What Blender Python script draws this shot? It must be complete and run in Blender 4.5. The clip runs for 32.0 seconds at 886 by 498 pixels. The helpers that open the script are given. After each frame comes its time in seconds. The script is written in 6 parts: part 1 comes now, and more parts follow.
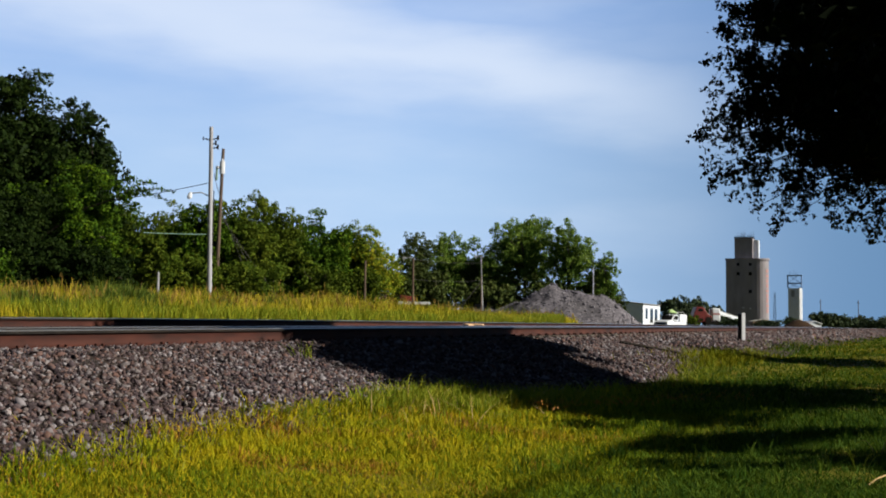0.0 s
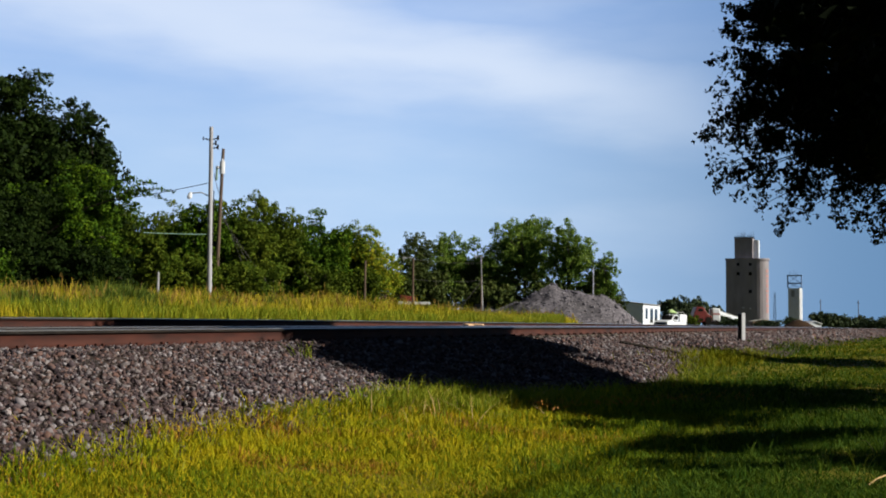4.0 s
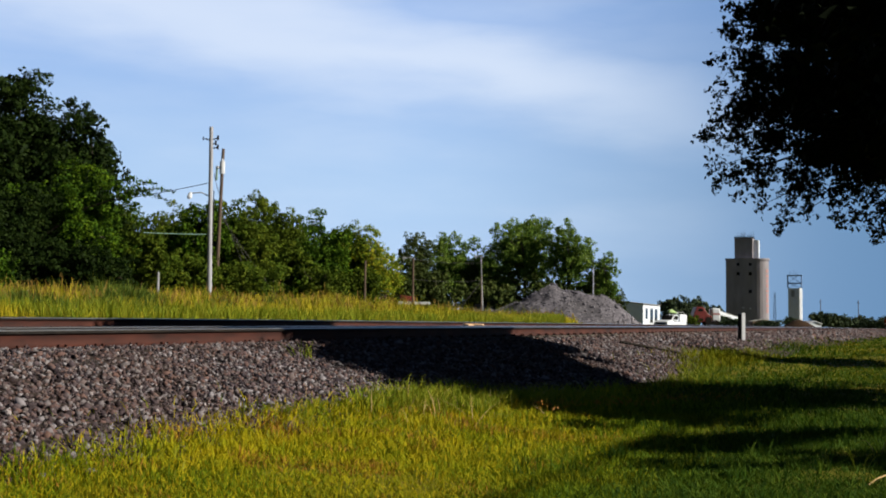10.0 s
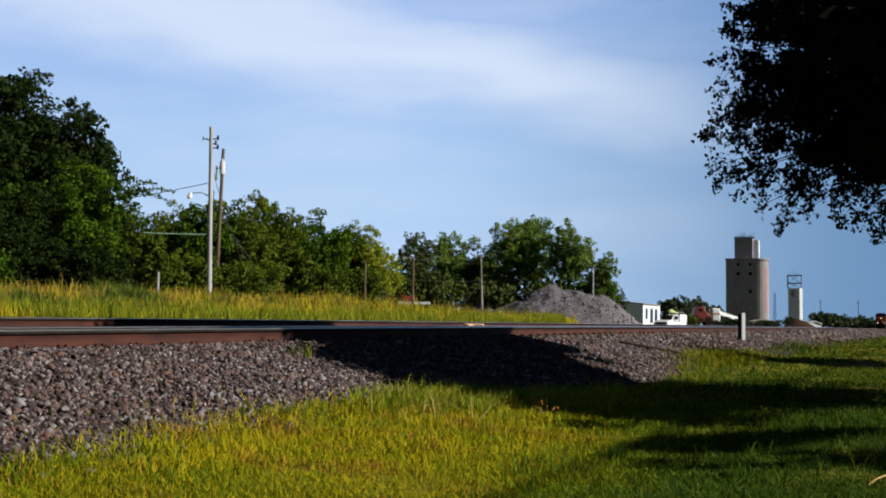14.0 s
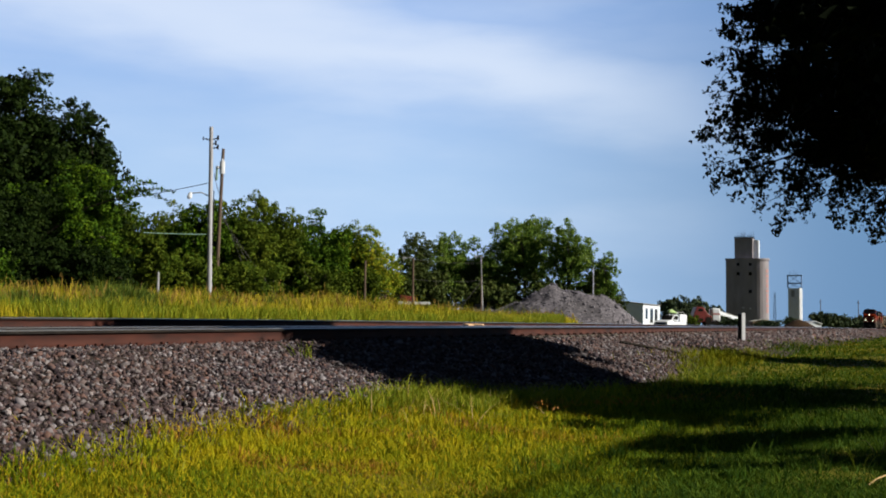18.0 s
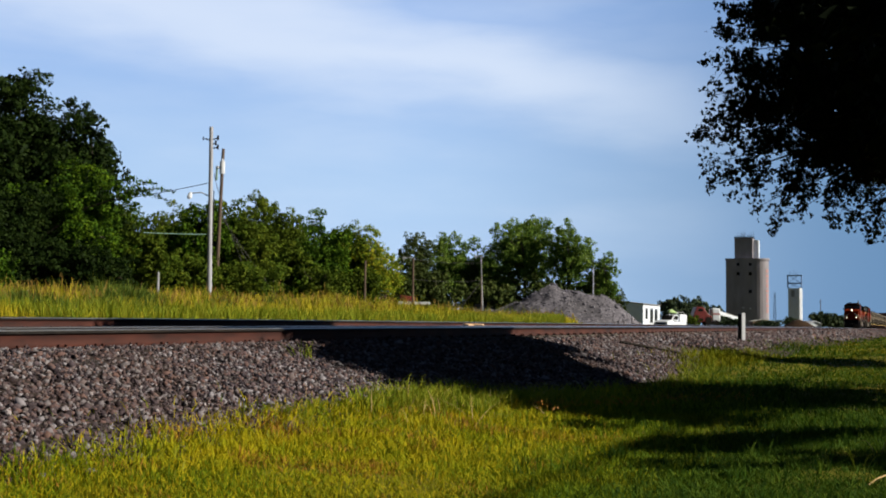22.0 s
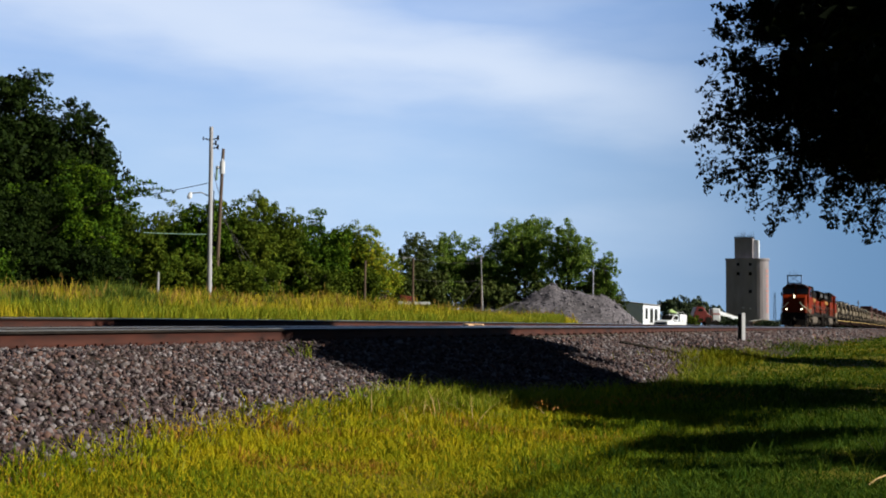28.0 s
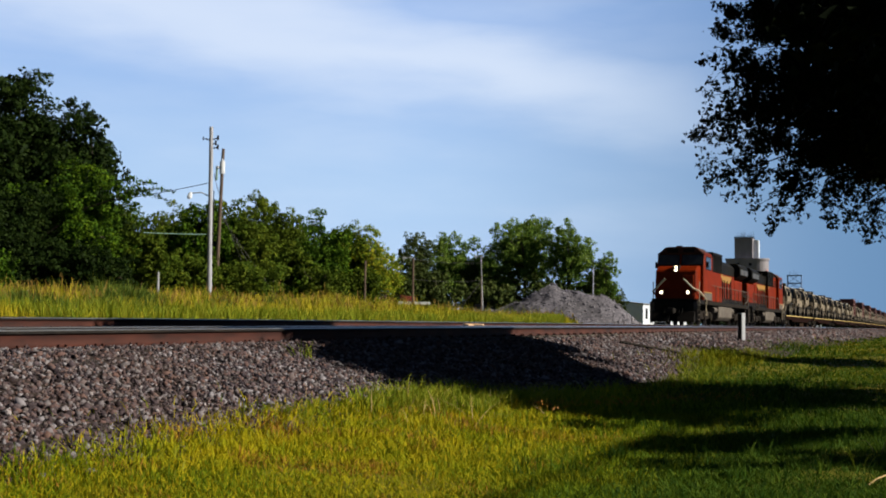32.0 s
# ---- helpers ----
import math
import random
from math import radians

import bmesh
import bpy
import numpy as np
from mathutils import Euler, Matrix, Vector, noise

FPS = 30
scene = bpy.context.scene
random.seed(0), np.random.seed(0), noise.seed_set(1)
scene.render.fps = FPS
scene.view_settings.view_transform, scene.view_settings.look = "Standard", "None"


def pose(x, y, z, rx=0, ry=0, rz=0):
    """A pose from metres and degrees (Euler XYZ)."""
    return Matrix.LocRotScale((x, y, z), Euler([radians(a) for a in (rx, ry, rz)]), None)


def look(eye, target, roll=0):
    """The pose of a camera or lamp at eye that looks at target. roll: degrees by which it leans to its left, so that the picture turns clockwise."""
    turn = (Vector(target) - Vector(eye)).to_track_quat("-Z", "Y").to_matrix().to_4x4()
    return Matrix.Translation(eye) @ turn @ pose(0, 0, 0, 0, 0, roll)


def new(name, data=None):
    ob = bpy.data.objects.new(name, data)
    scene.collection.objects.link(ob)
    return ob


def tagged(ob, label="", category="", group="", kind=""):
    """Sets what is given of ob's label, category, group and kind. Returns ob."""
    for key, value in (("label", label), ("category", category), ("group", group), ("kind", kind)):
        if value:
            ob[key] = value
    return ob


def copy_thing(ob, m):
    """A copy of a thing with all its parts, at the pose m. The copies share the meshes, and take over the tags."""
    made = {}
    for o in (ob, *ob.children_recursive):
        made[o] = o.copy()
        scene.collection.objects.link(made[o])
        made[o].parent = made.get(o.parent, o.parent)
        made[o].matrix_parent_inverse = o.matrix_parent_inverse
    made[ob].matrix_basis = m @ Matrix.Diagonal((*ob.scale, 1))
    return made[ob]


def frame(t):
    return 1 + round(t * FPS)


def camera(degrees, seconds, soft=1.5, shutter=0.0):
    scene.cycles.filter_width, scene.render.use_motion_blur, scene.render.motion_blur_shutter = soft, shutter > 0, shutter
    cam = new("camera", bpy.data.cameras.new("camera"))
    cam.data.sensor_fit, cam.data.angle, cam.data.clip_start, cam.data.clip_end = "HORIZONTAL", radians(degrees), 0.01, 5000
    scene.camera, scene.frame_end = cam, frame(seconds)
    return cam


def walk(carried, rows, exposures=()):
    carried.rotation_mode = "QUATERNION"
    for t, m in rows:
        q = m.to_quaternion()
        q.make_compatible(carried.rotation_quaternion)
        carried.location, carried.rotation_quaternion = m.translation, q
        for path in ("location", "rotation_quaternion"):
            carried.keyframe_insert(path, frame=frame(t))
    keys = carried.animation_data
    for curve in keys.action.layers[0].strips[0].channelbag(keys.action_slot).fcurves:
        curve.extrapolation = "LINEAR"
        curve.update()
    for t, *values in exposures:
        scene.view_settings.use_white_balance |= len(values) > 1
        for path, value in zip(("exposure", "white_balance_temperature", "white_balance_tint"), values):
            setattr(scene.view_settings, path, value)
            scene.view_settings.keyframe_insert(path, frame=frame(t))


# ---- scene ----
# A still camera beside a double railway line; a freight train comes in on the far track.
cam = camera(45.1, 32.0, soft=1.9)
EYE = look((0, 0, 0), (90.65, 41.66, 6.865), 0.768)
walk(cam, [(0, EYE), (32, EYE)], exposures=[(0, 1.0), (32, 1.0)])

# ---- world, sun ----
SUN_EL, SUN_AZ = radians(30), radians(172.5)
TO_SUN = Vector((math.sin(SUN_AZ) * math.cos(SUN_EL), math.cos(SUN_AZ) * math.cos(SUN_EL), math.sin(SUN_EL)))


STREAK = (-0.1516, -0.2448, 0.9577)


def build_world():
    w = bpy.data.worlds.new("sky")
    scene.world = w
    w.use_nodes = True
    nt = w.node_tree
    nt.nodes.clear()
    N, L = nt.nodes.new, nt.links.new
    out, bg = N("ShaderNodeOutputWorld"), N("ShaderNodeBackground")
    sky = N("ShaderNodeTexSky")
    sky.sky_type, sky.sun_disc = "NISHITA", False
    sky.sun_elevation, sky.sun_rotation = SUN_EL, SUN_AZ
    sky.air_density, sky.dust_density, sky.ozone_density = 1.0, 0.0, 3.0
    bg.inputs["Strength"].default_value = 0.05
    co = N("ShaderNodeTexCoord")
    sep = N("ShaderNodeSeparateXYZ")
    L(co.outputs["Generated"], sep.inputs["Vector"])

    def ramp(value, lo, hi):
        r = N("ShaderNodeMapRange")
        r.interpolation_type = "SMOOTHSTEP"
        r.inputs["From Min"].default_value, r.inputs["From Max"].default_value = lo, hi
        L(value, r.inputs["Value"])
        return r.outputs["Result"]

    def blend(fac, a, b):
        x = N("ShaderNodeMix")
        x.data_type = "RGBA"
        for socket, v in (("Factor", fac), ("A", a), ("B", b)):
            if isinstance(v, tuple):
                x.inputs[socket].default_value = (*v, 1)
            else:
                L(v, x.inputs[socket])
        return x.outputs["Result"]

    # hazy air low down, palest away from the sun, and a deep blue overhead
    dot = N("ShaderNodeVectorMath")
    dot.operation = "DOT_PRODUCT"
    dot.inputs[1].default_value = (-0.42, 0.91, 0.0)
    L(co.outputs["Generated"], dot.inputs[0])
    away = ramp(dot.outputs["Value"], -0.44, 0.06)
    low = blend(away, (1.46, 2.84, 4.92), (4.5, 6.4, 9.1))
    high = blend(away, (1.4, 2.75, 5.2), (3.0, 4.8, 8.5))
    haze = blend(ramp(sep.outputs["Z"], 0.10, 0.30), low, high)
    # a long thin streak of high cloud slanting over the line, and wisps beside it
    band = N("ShaderNodeVectorMath")
    band.operation = "DOT_PRODUCT"
    band.inputs[1].default_value = STREAK
    mp, nz = N("ShaderNodeMapping"), N("ShaderNodeTexNoise")
    mp.inputs["Scale"].default_value = (1.6, 1.6, 7.0)
    mp.inputs["Location"].default_value = (0.35, 0.1, 0.02)
    nz.inputs["Scale"].default_value, nz.inputs["Detail"].default_value = 1.9, 7
    nz.inputs["Roughness"].default_value = 0.5
    L(co.outputs["Generated"], band.inputs[0])
    L(co.outputs["Generated"], mp.inputs["Vector"])
    L(mp.outputs["Vector"], nz.inputs["Vector"])
    wob = N("ShaderNodeMath")
    wob.operation = "MULTIPLY_ADD"
    wob.inputs[1].default_value, wob.inputs[2].default_value = 0.16, -0.085
    L(nz.outputs["Fac"], wob.inputs[0])

    def math_node(op, a, b):
        m = N("ShaderNodeMath")
        m.operation = op
        for i, v in enumerate((a, b)):
            if isinstance(v, float):
                m.inputs[i].default_value = v
            else:
                L(v, m.inputs[i])
        return m.outputs["Value"]
    off = math_node("ABSOLUTE", math_node("ADD", band.outputs["Value"], wob.outputs["Value"]), 0.0)
    streak = math_node("SUBTRACT", 1.0, ramp(off, 0.0, 0.085))
    wisps = math_node("MULTIPLY", ramp(nz.outputs["Fac"], 0.40, 0.80), 0.30)
    cover = math_node("MULTIPLY", math_node("MAXIMUM", math_node("MULTIPLY", streak, 0.66), wisps), ramp(dot.outputs["Value"], -0.36, -0.05))
    cloudy = blend(cover, haze, (8.2, 9.0, 10.2))
    deep = N("ShaderNodeVectorMath")
    deep.operation = "SCALE"
    deep.inputs["Scale"].default_value = 0.07
    L(sky.outputs["Color"], deep.inputs[0])
    # the haze and cloud lie ahead, over the line; the rest of the sky is a clear deep blue
    ahead = blend(ramp(sep.outputs["X"], -0.15, 0.6), (1.1, 1.9, 3.5), cloudy)
    L(blend(ramp(sep.outputs["Z"], 0.28, 0.42), ahead, deep.outputs["Vector"]), bg.inputs["Color"])
    L(bg.outputs["Background"], out.inputs["Surface"])
    sun = new("sun", bpy.data.lights.new("sun", "SUN"))
    sun.data.energy, sun.data.angle, sun.data.color = 5.0, radians(0.53), (1.0, 0.90, 0.74)
    sun.matrix_world = look(TO_SUN * 100, (0, 0, 0))


build_world()


# ---- materials ----
def mat(name, colors, scale=8.0, rough=0.8, metal=0.0, bump=0.0, island=0.0, objrand=0.0, detail=6, patch=0.0, patch_scale=0.6,
        patch_color=(0.1, 0.08, 0.05), spec=0.5, backlit=0.0, stretch=(1, 1, 1)):
    """A ramp of colours over fine noise, shifted per piece, with large patches of a second colour."""
    m = bpy.data.materials.new(name)
    m.use_nodes = True
    nt = m.node_tree
    N, L = nt.nodes.new, nt.links.new
    b = nt.nodes["Principled BSDF"]
    co, mp, nz, rp = N("ShaderNodeTexCoord"), N("ShaderNodeMapping"), N("ShaderNodeTexNoise"), N("ShaderNodeValToRGB")
    mp.inputs["Scale"].default_value = stretch
    nz.inputs["Scale"].default_value, nz.inputs["Detail"].default_value = scale, detail
    L(co.outputs["Object"], mp.inputs["Vector"])
    L(mp.outputs["Vector"], nz.inputs["Vector"])
    fac = nz.outputs["Fac"]
    for amount, source in ((island, ("ShaderNodeNewGeometry", "Random Per Island")), (objrand, ("ShaderNodeObjectInfo", "Random"))):
        if amount:
            src, mx = N(source[0]), N("ShaderNodeMix")
            mx.inputs["Factor"].default_value = amount
            L(fac, mx.inputs["A"])
            L(src.outputs[source[1]], mx.inputs["B"])
            fac = mx.outputs["Result"]
    L(fac, rp.inputs["Fac"])
    el = rp.color_ramp.elements
    lo, hi = (0.08, 0.92) if island or objrand else (0.3, 0.7)
    el[0].position, el[0].color = lo, (*colors[0], 1)
    el[1].position, el[1].color = hi, (*colors[-1], 1)
    for i, c in enumerate(colors[1:-1], 1):
        e = el.new(lo + (hi - lo) * i / (len(colors) - 1))
        e.color = (*c, 1)
    col = rp.outputs["Color"]
    if patch:
        n2, r2, mx = N("ShaderNodeTexNoise"), N("ShaderNodeValToRGB"), N("ShaderNodeMix")
        n2.inputs["Scale"].default_value, n2.inputs["Detail"].default_value = patch_scale, 4
        L(co.outputs["Object"], n2.inputs["Vector"])
        r2.color_ramp.elements[0].position, r2.color_ramp.elements[1].position = 0.45, 0.68
        r2.color_ramp.elements[1].color = (patch, patch, patch, 1)
        L(n2.outputs["Fac"], r2.inputs["Fac"])
        mx.data_type = "RGBA"
        mx.inputs["B"].default_value = (*patch_color, 1)
        L(r2.outputs["Color"], mx.inputs["Factor"])
        L(col, mx.inputs["A"])
        col = mx.outputs["Result"]
    L(col, b.inputs["Base Color"])
    b.inputs["Roughness"].default_value, b.inputs["Metallic"].default_value = rough, metal
    b.inputs["Specular IOR Level"].default_value = spec
    if bump:
        bp = N("ShaderNodeBump")
        bp.inputs["Strength"].default_value, bp.inputs["Distance"].default_value = bump, 0.02
        L(nz.outputs["Fac"], bp.inputs["Height"])
        L(bp.outputs["Normal"], b.inputs["Normal"])
    if backlit:
        tr, ad = N("ShaderNodeBsdfTranslucent"), N("ShaderNodeMixShader")
        L(col, tr.inputs["Color"])
        ad.inputs["Fac"].default_value = backlit
        L(b.outputs["BSDF"], ad.inputs[1])
        L(tr.outputs["BSDF"], ad.inputs[2])
        L(ad.outputs["Shader"], nt.nodes["Material Output"].inputs["Surface"])
    return m


def glow(name, color, strength):
    m = mat(name, [color, color])
    b = m.node_tree.nodes["Principled BSDF"]
    b.inputs["Emission Color"].default_value, b.inputs["Emission Strength"].default_value = (*color, 1), strength
    return m


def glass(name, color=(0.02, 0.025, 0.03)):
    return mat(name, [color, tuple(c * 1.6 for c in color)], 3, rough=0.06, spec=0.8)


